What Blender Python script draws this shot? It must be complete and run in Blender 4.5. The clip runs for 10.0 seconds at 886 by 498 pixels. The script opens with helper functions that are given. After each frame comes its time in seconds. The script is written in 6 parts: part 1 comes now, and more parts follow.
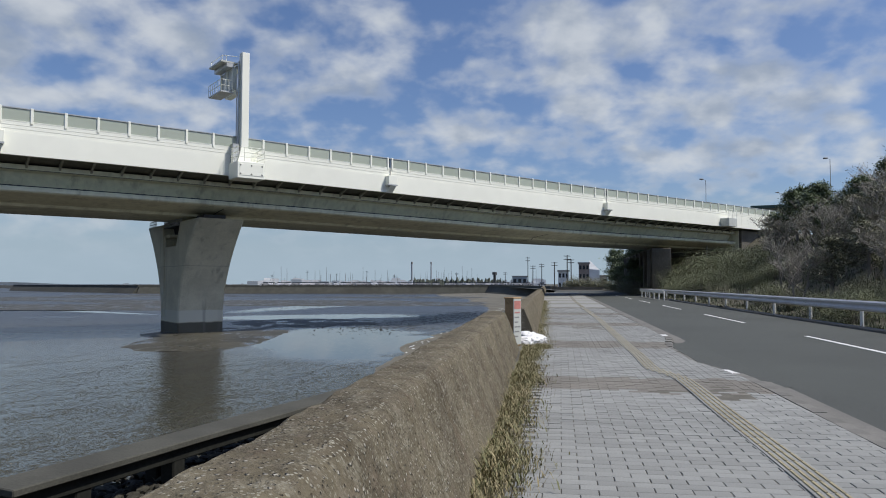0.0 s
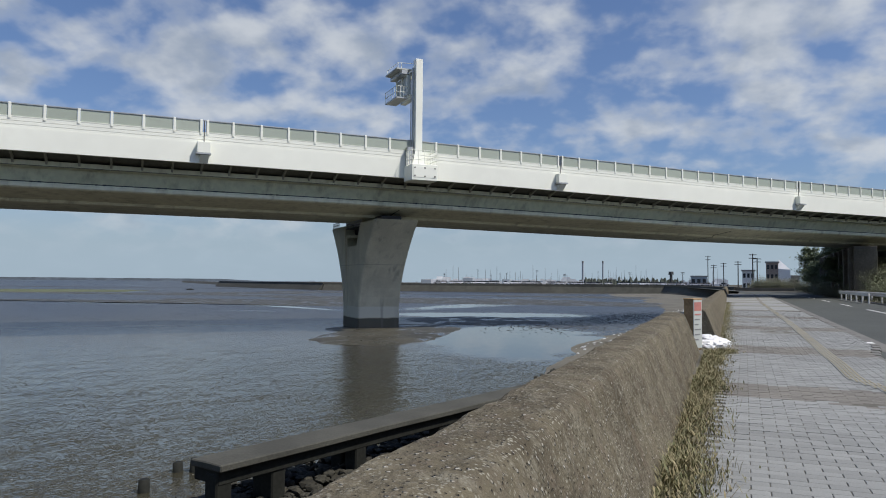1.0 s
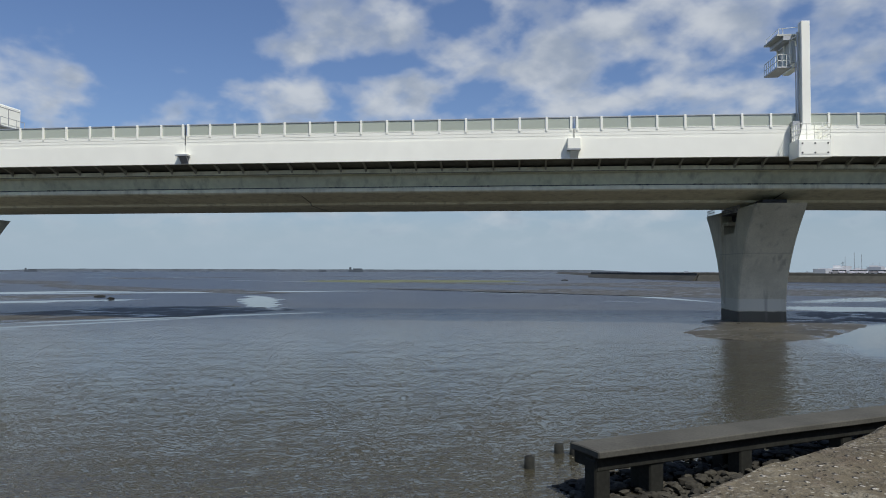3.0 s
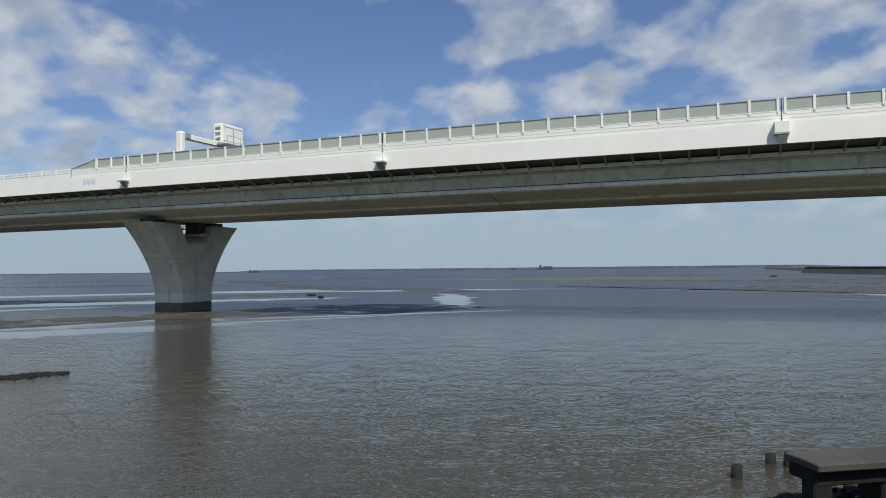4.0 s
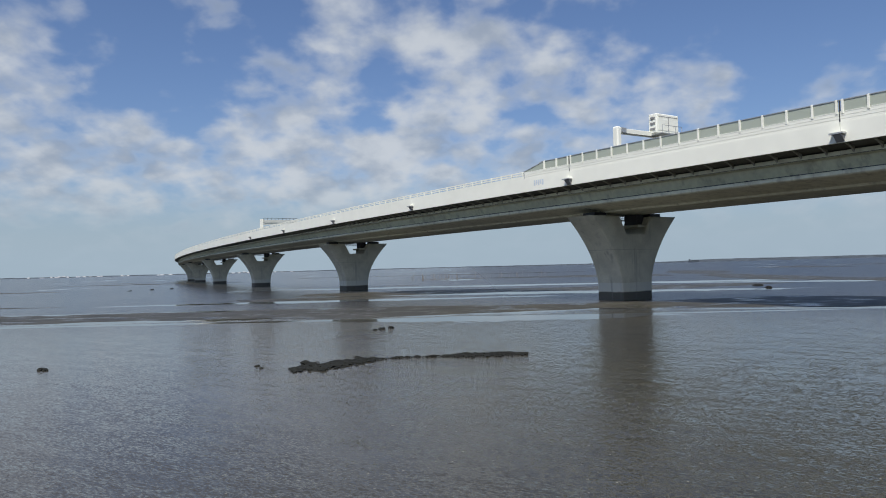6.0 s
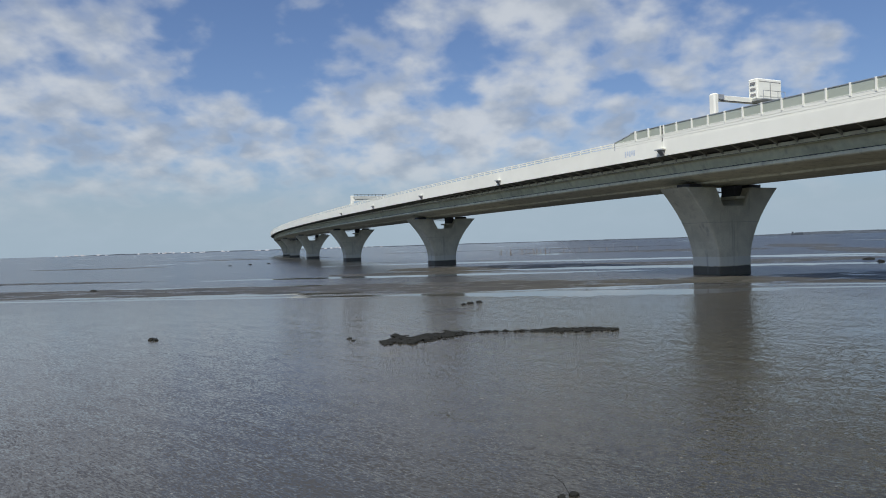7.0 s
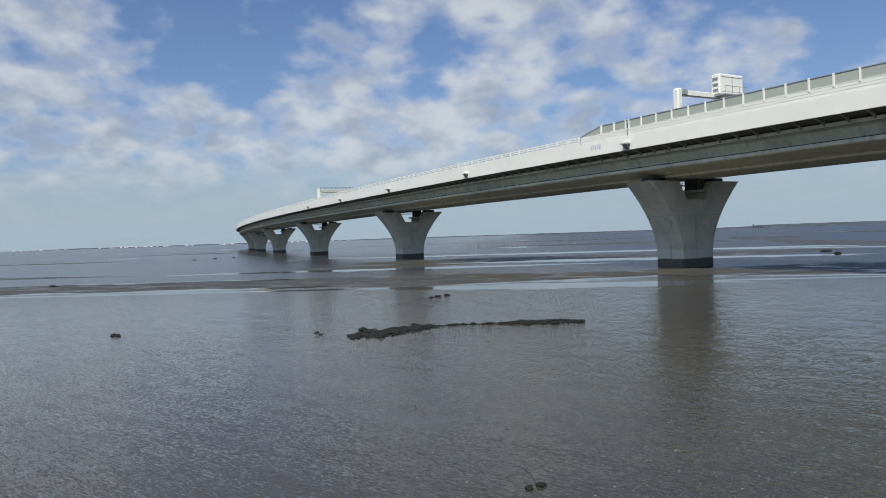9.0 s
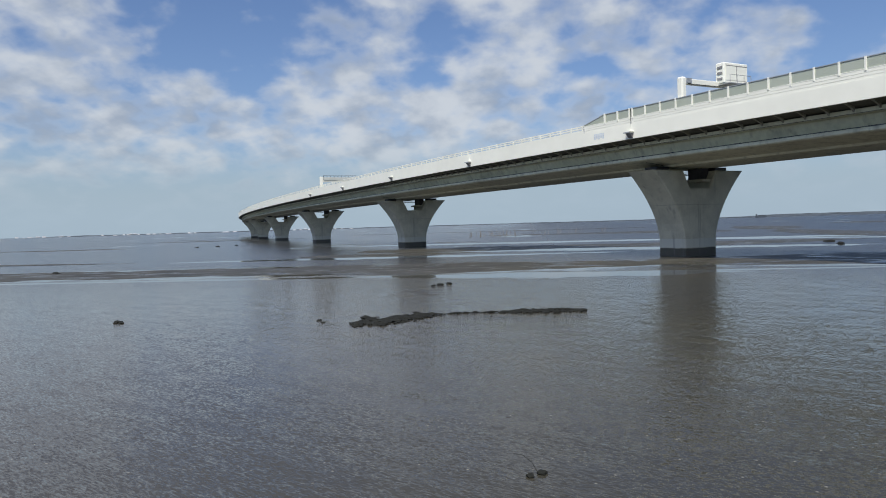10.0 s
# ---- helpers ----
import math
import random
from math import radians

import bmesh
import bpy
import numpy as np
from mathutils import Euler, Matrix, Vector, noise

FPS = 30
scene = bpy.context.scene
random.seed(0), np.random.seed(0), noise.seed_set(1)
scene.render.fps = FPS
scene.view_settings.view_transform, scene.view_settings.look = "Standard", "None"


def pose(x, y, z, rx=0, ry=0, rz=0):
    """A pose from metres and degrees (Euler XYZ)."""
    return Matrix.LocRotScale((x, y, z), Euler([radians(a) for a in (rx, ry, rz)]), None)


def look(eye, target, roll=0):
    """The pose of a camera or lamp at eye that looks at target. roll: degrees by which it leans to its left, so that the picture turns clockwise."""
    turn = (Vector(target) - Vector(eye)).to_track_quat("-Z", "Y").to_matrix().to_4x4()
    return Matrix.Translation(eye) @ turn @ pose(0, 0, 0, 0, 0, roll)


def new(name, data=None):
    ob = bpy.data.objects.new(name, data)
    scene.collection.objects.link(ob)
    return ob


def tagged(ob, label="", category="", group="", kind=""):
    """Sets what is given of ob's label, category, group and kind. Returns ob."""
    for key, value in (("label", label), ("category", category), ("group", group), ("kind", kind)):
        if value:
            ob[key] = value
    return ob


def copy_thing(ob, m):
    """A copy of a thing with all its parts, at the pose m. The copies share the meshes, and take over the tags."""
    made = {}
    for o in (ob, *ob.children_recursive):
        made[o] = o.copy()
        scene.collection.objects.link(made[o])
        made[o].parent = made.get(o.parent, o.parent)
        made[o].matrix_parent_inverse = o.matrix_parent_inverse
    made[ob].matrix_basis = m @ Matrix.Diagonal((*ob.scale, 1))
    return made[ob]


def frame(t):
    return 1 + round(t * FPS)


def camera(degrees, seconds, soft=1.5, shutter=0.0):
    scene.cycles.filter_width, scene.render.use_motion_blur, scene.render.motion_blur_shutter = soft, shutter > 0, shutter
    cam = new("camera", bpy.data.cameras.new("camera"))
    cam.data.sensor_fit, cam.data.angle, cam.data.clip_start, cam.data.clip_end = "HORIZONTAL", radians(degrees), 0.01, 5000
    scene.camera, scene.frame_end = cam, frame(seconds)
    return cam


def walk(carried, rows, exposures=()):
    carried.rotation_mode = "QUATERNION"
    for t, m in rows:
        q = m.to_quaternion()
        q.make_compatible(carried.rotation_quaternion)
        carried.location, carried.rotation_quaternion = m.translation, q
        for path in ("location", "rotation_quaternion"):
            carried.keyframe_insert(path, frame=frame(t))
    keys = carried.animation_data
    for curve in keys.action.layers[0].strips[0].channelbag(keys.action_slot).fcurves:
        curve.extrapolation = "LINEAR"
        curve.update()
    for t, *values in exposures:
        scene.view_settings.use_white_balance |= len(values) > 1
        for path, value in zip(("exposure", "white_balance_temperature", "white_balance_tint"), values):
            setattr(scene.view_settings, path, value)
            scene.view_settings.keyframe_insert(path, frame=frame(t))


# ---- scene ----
import collections

# Metres. z = 0 is the water; the eye stands behind a sea wall beside a pavement, and turns.
EYE = 4.17
EXPO = 0.12
SKY_STRENGTH, SKY_GAIN = 0.1, (0.74, 0.84, 1.05)
CLOUD_LIT, CLOUD_GREY, HAZE = (6.0, 6.35, 6.75), (3.35, 3.9, 4.75), (3.6, 4.6, 5.5)
# heaps of the cloud sheet: azimuth, elevation, half width, half height in degrees
PUFFS_LAND = [
    (21.4, 19.1, 5.4, 2.3), (10.2, 16.6, 3.9, 2.2), (5.3, 20.6, 4.3, 1.8), (-9.4, 20.2, 3.1, 2.7), (-18.1, 19.1, 4.5, 2.2), (-26.4, 15, 4.8, 1.8), (-9.4, 16.5, 3.5, 2), (-10.7, 12.5, 5.8, 1.3),
    (-18.9, 13.3, 4.6, 1.5), (-0.3, 11.4, 5.1, 1), (21.6, 13.7, 3.6, 1.7), (-29.8, 9.6, 3.6, 1.7), (30.3, 17.1, 3, 1.9),
    (-20.8, 9.4, 6, 1.5), (45.8, 14, 2.8, 1.6), (37.4, 18.8, 3.8, 1.7), (33.9, 15.9, 3.9, 2), (53.9, 18, 2.4, 2), (48, 18.7, 3.2, 1.8), (58.3, 13.7, 2.2, 0.9),
    (54.2, 13.4, 2.1, 1), (40.5, 16.2, 2.4, 1.6), (32.7, 17.1, 3.5, 2.5), (30.4, 13, 5.1, 0.8),
]
PUFFS_BAY = [
    (71.4, 14.3, 2.1, 0.9), (74.6, 12.8, 5.1, 1.6), (81, 12.5, 2.5, 0.8), (83.3, 9.8, 3.2, 1.6), (92, 6.6, 8, 1.3), (58.3, 13.6, 2.1, 0.9), (53.9, 13.5, 1.6, 1), (53.8, 17.4, 2.4, 1),
    (46.3, 14.4, 2, 1.3), (89.4, 16.8, 5, 2.2), (95.8, 18.2, 6.4, 1.9), (84.1, 15.9, 4.2, 2), (93.8, 13.2, 3, 1.2), (91.7, 11.2, 3.5, 1.4), (93.8, 8.8, 2.5, 1.2), (104.9, 14.5, 4.2, 1.8),
    (105.9, 11.3, 4.6, 1.3), (128, 15.7, 5.1, 1.9), (127.5, 11.1, 5.1, 2.3), (118.9, 8.4, 7.7, 1.7), (100.2, 8.6, 6.4, 1.3), (122.5, 5, 8.7, 0.9), (108, 7, 10, 1.5), (110, 8.5, 18, 3),
]
# torn open places
GAPS = [
    (-3, 19.4, 4.3, 2.5), (-27.9, 17.5, 2.9, 1.4), (-19.7, 15.3, 1.7, 0.9), (3.9, 13.8, 2.8, 1.4), (27, 15.1, 2.9, 1.1), (-14.3, 16.6, 1.6, 1.3), (-5.3, 14, 2.3, 0.6), (40.3, 13.9, 1.6, 1.7),
    (65.9, 15.7, 4.2, 3.1), (50.4, 15.6, 2.7, 1), (41, 19.6, 2.9, 1.8), (59.6, 17.7, 2.4, 2.5), (68, 18.2, 6.4, 2.7), (63.6, 14.5, 3.2, 1.8), (59.9, 18.4, 2.9, 2.3), (50.8, 13.8, 1.4, 0.9),
    (97.4, 15.3, 1.8, 1.3), (98.3, 11.5, 2.2, 1.1), (67.7, 16.8, 6, 2.7), (85.3, 12, 1.6, 0.8), (114.6, 13.5, 3.5, 2.2), (112.6, 10.9, 1.7, 0.8), (97.5, 12.6, 1.4, 1.6), (114.9, 16.8, 2.2, 1.7),
]


def view(x, y, z, yaw, pitch, roll):
    return pose(x, y, z, 90 + pitch, 0, yaw) @ pose(0, 0, 0, 0, 0, roll)


PATH = [
    (0, view(-0.000, 0, EYE, 0.00, 2.79, 0.02)),
    (0.5, view(-0.015, 0, EYE, 6.03, 2.64, 0.27)),
    (1, view(-0.031, 0, EYE, 13.62, 2.65, 0.47)),
    (1.5, view(-0.046, 0, EYE, 20.82, 2.83, 0.49)),
    (2, view(-0.055, 0, EYE, 27.85, 2.90, 0.64)),
    (2.5, view(-0.055, 0, EYE, 35.51, 2.61, 0.46)),
    (2.7, view(-0.055, 0, EYE, 38.54, 2.25, 0.35)),
    (3.8, view(-0.055, 0, EYE, 54.46, 1.51, -0.53)),
    (4, view(-0.055, 0, EYE, 58.01, 1.66, -0.58)),
    (4.5, view(-0.055, 0, EYE, 68.99, 1.15, -0.83)),
    (5, view(-0.055, 0, EYE, 76.93, 1.15, -1.03)),
    (5.5, view(-0.055, 0, EYE, 86.10, 1.66, -1.21)),
    (6, view(-0.055, 0, EYE, 92.28, 1.47, -1.46)),
    (6.2, view(-0.055, 0, EYE, 94.13, 1.08, -1.56)),
    (7.3, view(-0.055, 0, EYE, 99.91, -0.54, -1.76)),
    (7.5, view(-0.055, 0, EYE, 99.37, -0.76, -1.80)),
    (8, view(-0.055, 0, EYE, 97.77, -0.81, -1.88)),
    (8.5, view(-0.055, 0, EYE, 96.81, -0.64, -1.98)),
    (9, view(-0.055, 0, EYE, 96.80, -0.99, -1.88)),
    (9.5, view(-0.055, 0, EYE, 96.81, -1.45, -1.76)),
    (10, view(-0.055, 0, EYE, 97.02, -1.91, -1.66)),
]
cam = camera(63.8, 10.0, soft=1.0)
walk(cam, PATH, [(0, EXPO - 0.1), (2.7, EXPO - 0.14), (3.8, EXPO - 0.14), (6.2, EXPO - 0.12), (7.3, EXPO - 0.12), (10, EXPO - 0.05)])

# ---- world, sun ----
SUN_AZ, SUN_EL = 258.0, 55.0  # azimuth to the left of +y
world = bpy.data.worlds.new("sky_world")
scene.world = world
world.use_nodes = True


class Nodes:
    """A short way to write node trees."""

    def __init__(self, tree):
        self.t = tree

    def __call__(self, kind, ins=None, operation=None):
        n = self.t.nodes.new(kind)
        if operation:
            n.operation = operation
        for key, value in (ins or {}).items():
            if isinstance(value, bpy.types.NodeSocket):
                self.t.links.new(value, n.inputs[key])
            else:
                n.inputs[key].default_value = value
        return n

    def math(self, op, a, b=0.0, c=0.0, clamp=False):
        n = self.t.nodes.new("ShaderNodeMath")
        n.operation, n.use_clamp = op, clamp
        for i, v in enumerate((a, b, c)):
            if isinstance(v, bpy.types.NodeSocket):
                self.t.links.new(v, n.inputs[i])
            else:
                n.inputs[i].default_value = v
        return n.outputs[0]

    def mix(self, f, a, b, blend="MIX"):
        n = self.t.nodes.new("ShaderNodeMix")
        n.data_type, n.blend_type = "RGBA", blend
        for key, v in ((0, f), (6, a), (7, b)):
            if isinstance(v, bpy.types.NodeSocket):
                self.t.links.new(v, n.inputs[key])
            else:
                n.inputs[key].default_value = (*v, 1) if isinstance(v, tuple) and len(v) == 3 else v
        return n.outputs[2]

    def ramp(self, f, a, b, lo=0.0, hi=1.0):
        n = self.t.nodes.new("ShaderNodeMapRange")
        n.interpolation_type = "SMOOTHSTEP"
        self.t.links.new(f, n.inputs[0])
        for i, v in zip((1, 2, 3, 4), (a, b, lo, hi)):
            n.inputs[i].default_value = v
        return n.outputs[0]


def build_world():
    nt = world.node_tree
    nt.nodes.clear()
    N = Nodes(nt)
    sky = N("ShaderNodeTexSky")
    sky.sky_type, sky.sun_disc = "NISHITA", False
    sky.sun_elevation, sky.sun_rotation = radians(SUN_EL), radians(-SUN_AZ)
    sky.air_density, sky.dust_density, sky.ozone_density = 1.0, 1.3, 1.4
    geo = N("ShaderNodeTexCoord")
    sep = N("ShaderNodeSeparateXYZ", {0: geo.outputs["Generated"]})
    dx, dy, dz = sep.outputs
    # a sheet of broken cloud: the direction laid onto a flat layer high above
    den = N.math("ADD", N.math("MAXIMUM", dz, 0.0), 0.42)
    u, v = N.math("DIVIDE", dx, den), N.math("DIVIDE", dy, den)
    uv = N("ShaderNodeCombineXYZ", {0: u, 1: v, 2: 3.7})
    big = N("ShaderNodeTexNoise", {"Vector": uv.outputs[0], "Scale": 2.6, "Detail": 2.0, "Roughness": 0.5})
    puff = N("ShaderNodeTexNoise", {"Vector": uv.outputs[0], "Scale": 11.0, "Detail": 4.5, "Roughness": 0.47, "Distortion": 0.1})
    shape = N.math("ADD", N.math("MULTIPLY", big.outputs[0], 0.3), N.math("MULTIPLY", puff.outputs[0], 0.85))
    # the placed heaps and openings, as soft mounds over azimuth and elevation in degrees
    az_ = N.math("MULTIPLY", N.math("ARCTAN2", N.math("MULTIPLY", dx, -1.0), dy), 57.2958)
    el_ = N.math("MULTIPLY", N.math("ARCSINE", dz), 57.2958)
    wob = N("ShaderNodeTexNoise", {"Vector": uv.outputs[0], "Scale": 7.0, "Detail": 2.0})
    ae = N("ShaderNodeCombineXYZ", {0: N.math("MULTIPLY_ADD", wob.outputs[0], 4.0, N.math("SUBTRACT", az_, 2.0)), 1: el_, 2: 0.0})
    mounds = N.math("MULTIPLY", wob.outputs[0], 0.0)
    for spots, weight in ((PUFFS_LAND, 0.16), (PUFFS_BAY, 0.16), (GAPS, -0.16)):
        for az, el, wide, tall in spots:
            q = N("ShaderNodeVectorMath", {0: ae.outputs[0], 1: (0.9 / wide, 0.9 / tall, 0.0), 2: (-0.9 * az / wide, -0.9 * el / tall, 0.0)}, operation="MULTIPLY_ADD")
            r2 = N("ShaderNodeVectorMath", {0: q.outputs[0], 1: q.outputs[0]}, operation="DOT_PRODUCT")
            mounds = N.math("MULTIPLY_ADD", N.math("POWER", 0.37, r2.outputs["Value"]), weight, mounds)
    shape = N.math("ADD", shape, N.ramp(mounds, -0.24, 0.24, -0.17, 0.17))
    # the sheet thins out overhead
    shape = N.math("SUBTRACT", shape, N.ramp(el_, 20.0, 32.0, 0.0, 0.2))
    cover = N.ramp(shape, 0.49, 0.84)
    body = N.ramp(shape, 0.58, 0.72)
    shade = N("ShaderNodeTexNoise", {"Vector": uv.outputs[0], "Scale": 9.0, "Detail": 4.0})
    light = N.mix(N.math("MULTIPLY", body, N.ramp(shade.outputs[0], 0.36, 0.72)), CLOUD_LIT, CLOUD_GREY)
    blue = N.mix(1.0, sky.outputs[0], (SKY_GAIN[0], SKY_GAIN[1], SKY_GAIN[2]), "MULTIPLY")
    sky_c = N.mix(N.math("MULTIPLY", cover, 0.87), blue, light)
    haze = N.ramp(dz, 0.02, 0.14, 0.95, 0.0)
    out = N.mix(haze, sky_c, HAZE)
    bg = N("ShaderNodeBackground", {"Color": out, "Strength": SKY_STRENGTH})
    o = N("ShaderNodeOutputWorld", {0: bg.outputs[0]})


build_world()
sun = new("sun", bpy.data.lights.new("sun", "SUN"))
sun.data.energy, sun.data.angle, sun.data.color = 4.2, radians(0.6), (1.0, 0.95, 0.88)
_s = Vector((-math.sin(radians(SUN_AZ)) * math.cos(radians(SUN_EL)), math.cos(radians(SUN_AZ)) * math.cos(radians(SUN_EL)), math.sin(radians(SUN_EL))))
sun.matrix_world = look(_s * 300, (0, 0, 0))

# ---- materials ----


def material(name, base, rough=0.7, vary=0.25, scale=3.0, fine=40.0, bump=0.15, tint=None, metal=0.0, island=0.0, spec=0.5, bump_scale=None, each=0.0):
    """A surface with slow stains and fine grain. tint: the colour of the stains; island/each: how far pieces differ."""
    m = bpy.data.materials.new(name)
    m.use_nodes = True
    nt = m.node_tree
    N = Nodes(nt)
    b = nt.nodes["Principled BSDF"]
    co = N("ShaderNodeTexCoord").outputs["Object"]
    slow = N("ShaderNodeTexNoise", {"Vector": co, "Scale": 1.0 / scale, "Detail": 5.0, "Roughness": 0.6})
    grain = N("ShaderNodeTexNoise", {"Vector": co, "Scale": fine, "Detail": 3.0})
    dark = tint or tuple(c * (1 - vary) for c in base)
    c = N.mix(N.ramp(slow.outputs[0], 0.35, 0.68), base, dark)
    g = N.ramp(grain.outputs[0], 0.25, 0.75, 1 - vary * 0.6, 1 + vary * 0.6)
    c = N.mix(1.0, c, N("ShaderNodeCombineColor", {0: g, 1: g, 2: g}).outputs[0], "MULTIPLY")
    if island or each:
        r = N("ShaderNodeNewGeometry").outputs["Random Per Island"] if island else N("ShaderNodeObjectInfo").outputs["Random"]
        k = N.ramp(r, 0.0, 1.0, 1 - (island or each), 1 + (island or each))
        c = N.mix(1.0, c, N("ShaderNodeCombineColor", {0: k, 1: k, 2: k}).outputs[0], "MULTIPLY")
    nt.links.new(c, b.inputs["Base Color"])
    b.inputs["Roughness"].default_value, b.inputs["Metallic"].default_value = rough, metal
    b.inputs["Specular IOR Level"].default_value = spec
    if bump:
        n = N("ShaderNodeTexNoise", {"Vector": co, "Scale": bump_scale or fine * 0.6, "Detail": 4.0})
        bm_ = N("ShaderNodeBump", {"Height": n.outputs[0], "Strength": bump, "Distance": 0.02})
        nt.links.new(bm_.outputs[0], b.inputs["Normal"])
    return m


# still films of water over the mud: centre, half length, half width, turn in degrees
CALM = [
    (-7.3, 53.5, 17.5, 7.4, 98), (-16, 90, 15, 8, 20), (-58, 110, 26, 2.0, 144), (-21, 140, 42, 6, 76), (-58.6, -22, 62, 1.0, 90), (-57.0, 2, 15, 3.3, 88),
    (-60.3, 31, 15, 1.0, 78), (-85, 55, 24, 2.6, 150), (-108, 10, 40, 5, 80), (-128, 66, 40, 4, 62), (-95, -20, 34, 3, 92), (-150, 20, 70, 6, 84), (-69, -28, 62, 9, 90),
]


def water_material(name, ripple, rough):
    m = bpy.data.materials.new(name)
    m.use_nodes = True
    nt = m.node_tree
    N = Nodes(nt)
    b = nt.nodes["Principled BSDF"]
    co = N("ShaderNodeTexCoord").outputs["Object"]
    # muddy shallows: brown close in, greyer where deeper
    slow = N("ShaderNodeTexNoise", {"Vector": co, "Scale": 0.025, "Detail": 5.0, "Roughness": 0.6})
    c = N.mix(N.ramp(slow.outputs[0], 0.35, 0.65), WATER_A, WATER_B)
    # paler colour on the lee side, fading out towards y = 16
    c = N.mix(N.ramp(N("ShaderNodeSeparateXYZ", {0: co}).outputs[1], -14.0, 16.0, 0.8, 0.0), c, (0.080, 0.076, 0.064))
    # darker, bluer colour with distance stands in for ripples mirroring the high sky
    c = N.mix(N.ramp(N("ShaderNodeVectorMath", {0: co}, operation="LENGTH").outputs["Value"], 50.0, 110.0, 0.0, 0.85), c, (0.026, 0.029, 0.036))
    # weedy bottom close under the sea wall
    far = N("ShaderNodeVectorMath", {0: co, 1: (-13.0, 19.0, 0.0)}, operation="DISTANCE")
    c = N.mix(N.ramp(N.math("ADD", far.outputs["Value"], N.math("MULTIPLY", slow.outputs[0], 10.0)), 14.0, 36.0, 0.7, 0.0), c, (0.036, 0.035, 0.023))
    # pale shells and sand grains on the bottom
    bit = N("ShaderNodeTexVoronoi", {"Vector": co, "Scale": 5.0})
    speck = N.math("MULTIPLY", N.ramp(bit.outputs["Distance"], 0.06, 0.16, 1.0, 0.0), N.ramp(N("ShaderNodeSeparateColor", {0: bit.outputs["Color"]}).outputs[0], 0.72, 0.8))
    c = N.mix(N.math("MULTIPLY", speck, 0.5), c, (0.42, 0.40, 0.33))
    nt.links.new(c, b.inputs["Base Color"])
    b.inputs["Roughness"].default_value, b.inputs["IOR"].default_value = rough, 1.33
    b.inputs["Specular IOR Level"].default_value = 0.42
    # where the water lies still
    edge = N("ShaderNodeTexNoise", {"Vector": co, "Scale": 0.16, "Detail": 5.0, "Roughness": 0.65})
    bent = N("ShaderNodeVectorMath", {0: edge.outputs["Color"], 1: (0.5, 0.5, 0.5)}, operation="SUBTRACT")
    bent = N("ShaderNodeVectorMath", {0: bent.outputs[0], 1: (9.0, 9.0, 0.0)}, operation="MULTIPLY")
    bent = N("ShaderNodeVectorMath", {0: bent.outputs[0], 1: co}, operation="ADD")
    calm = None
    for cx, cy, along, across, turn in CALM:
        mp = N("ShaderNodeMapping", {"Vector": bent.outputs[0] if across > 2.5 else co, "Location": (cx, cy, 0), "Rotation": (0, 0, radians(turn)), "Scale": (along, across, 1.0)})
        mp.vector_type = "TEXTURE"
        ln = N("ShaderNodeVectorMath", {0: mp.outputs[0]}, operation="LENGTH")
        d = ln.outputs["Value"]
        calm = d if calm is None else N.math("MINIMUM", calm, d)
    calm = N.ramp(N.math("ADD", calm, N.math("MULTIPLY", edge.outputs[0], 0.5)), 1.02, 1.28, 1.0, 0.0)
    # thin still streaks far out
    thin = N("ShaderNodeTexNoise", {"Vector": N("ShaderNodeMapping", {"Vector": co, "Rotation": (0, 0, radians(-40)), "Scale": (0.4, 1.0, 1)}).outputs[0], "Scale": 0.03, "Detail": 6.0, "Roughness": 0.7})
    out = N.ramp(N("ShaderNodeVectorMath", {0: co}, operation="LENGTH").outputs["Value"], 75.0, 120.0)
    calm = N.math("MAXIMUM", calm, N.math("MULTIPLY", N.ramp(thin.outputs[0], 0.59, 0.66), out))
    # unresolved chop further out
    chop = N.ramp(N("ShaderNodeVectorMath", {0: co}, operation="LENGTH").outputs["Value"], 26.0, 85.0, rough, 0.31)
    chop = N.math("MULTIPLY", chop, N.ramp(N("ShaderNodeSeparateXYZ", {0: co}).outputs[1], -60.0, 40.0, 0.6, 1.0))
    nt.links.new(N.math("MULTIPLY", chop, N.math("SUBTRACT", 1.0, N.math("MULTIPLY", calm, 0.95))), b.inputs["Roughness"])
    # wind ripples of several lengths, as slopes, with calmer lanes between them
    st = N("ShaderNodeMapping", {"Vector": co, "Rotation": (0, 0, radians(56)), "Scale": (2.3, 0.72, 1.0)})
    st.vector_type = "TEXTURE"
    slope = None
    for scale, detail, k in ((1.4, 2.0, 0.13), (7.5, 2.0, 0.30), (19.0, 2.0, 0.52)):
        r = N("ShaderNodeTexNoise", {"Vector": st.outputs[0], "Scale": scale, "Detail": detail, "Roughness": 0.55, "Distortion": 0.2})
        v = N("ShaderNodeVectorMath", {0: r.outputs["Color"], 1: (k, k, 0.0), 2: (-0.5 * k, -0.5 * k, 0.0)}, operation="MULTIPLY_ADD")
        slope = v.outputs[0] if slope is None else N("ShaderNodeVectorMath", {0: slope, 1: v.outputs[0]}, operation="ADD").outputs[0]
    lane = N("ShaderNodeTexNoise", {"Vector": N("ShaderNodeMapping", {"Vector": co, "Rotation": (0, 0, radians(-38)), "Scale": (0.35, 1.0, 1)}).outputs[0], "Scale": 0.035, "Detail": 4.0, "Roughness": 0.6})
    # the water lies calmer in the lee
    lee = N.ramp(N("ShaderNodeSeparateXYZ", {0: co}).outputs[1], -25.0, 25.0, LEE, 1.25)
    lee = N.math("MULTIPLY", lee, N.ramp(N("ShaderNodeVectorMath", {0: co}, operation="LENGTH").outputs["Value"], 35.0, 90.0, 1.0, 1.6))
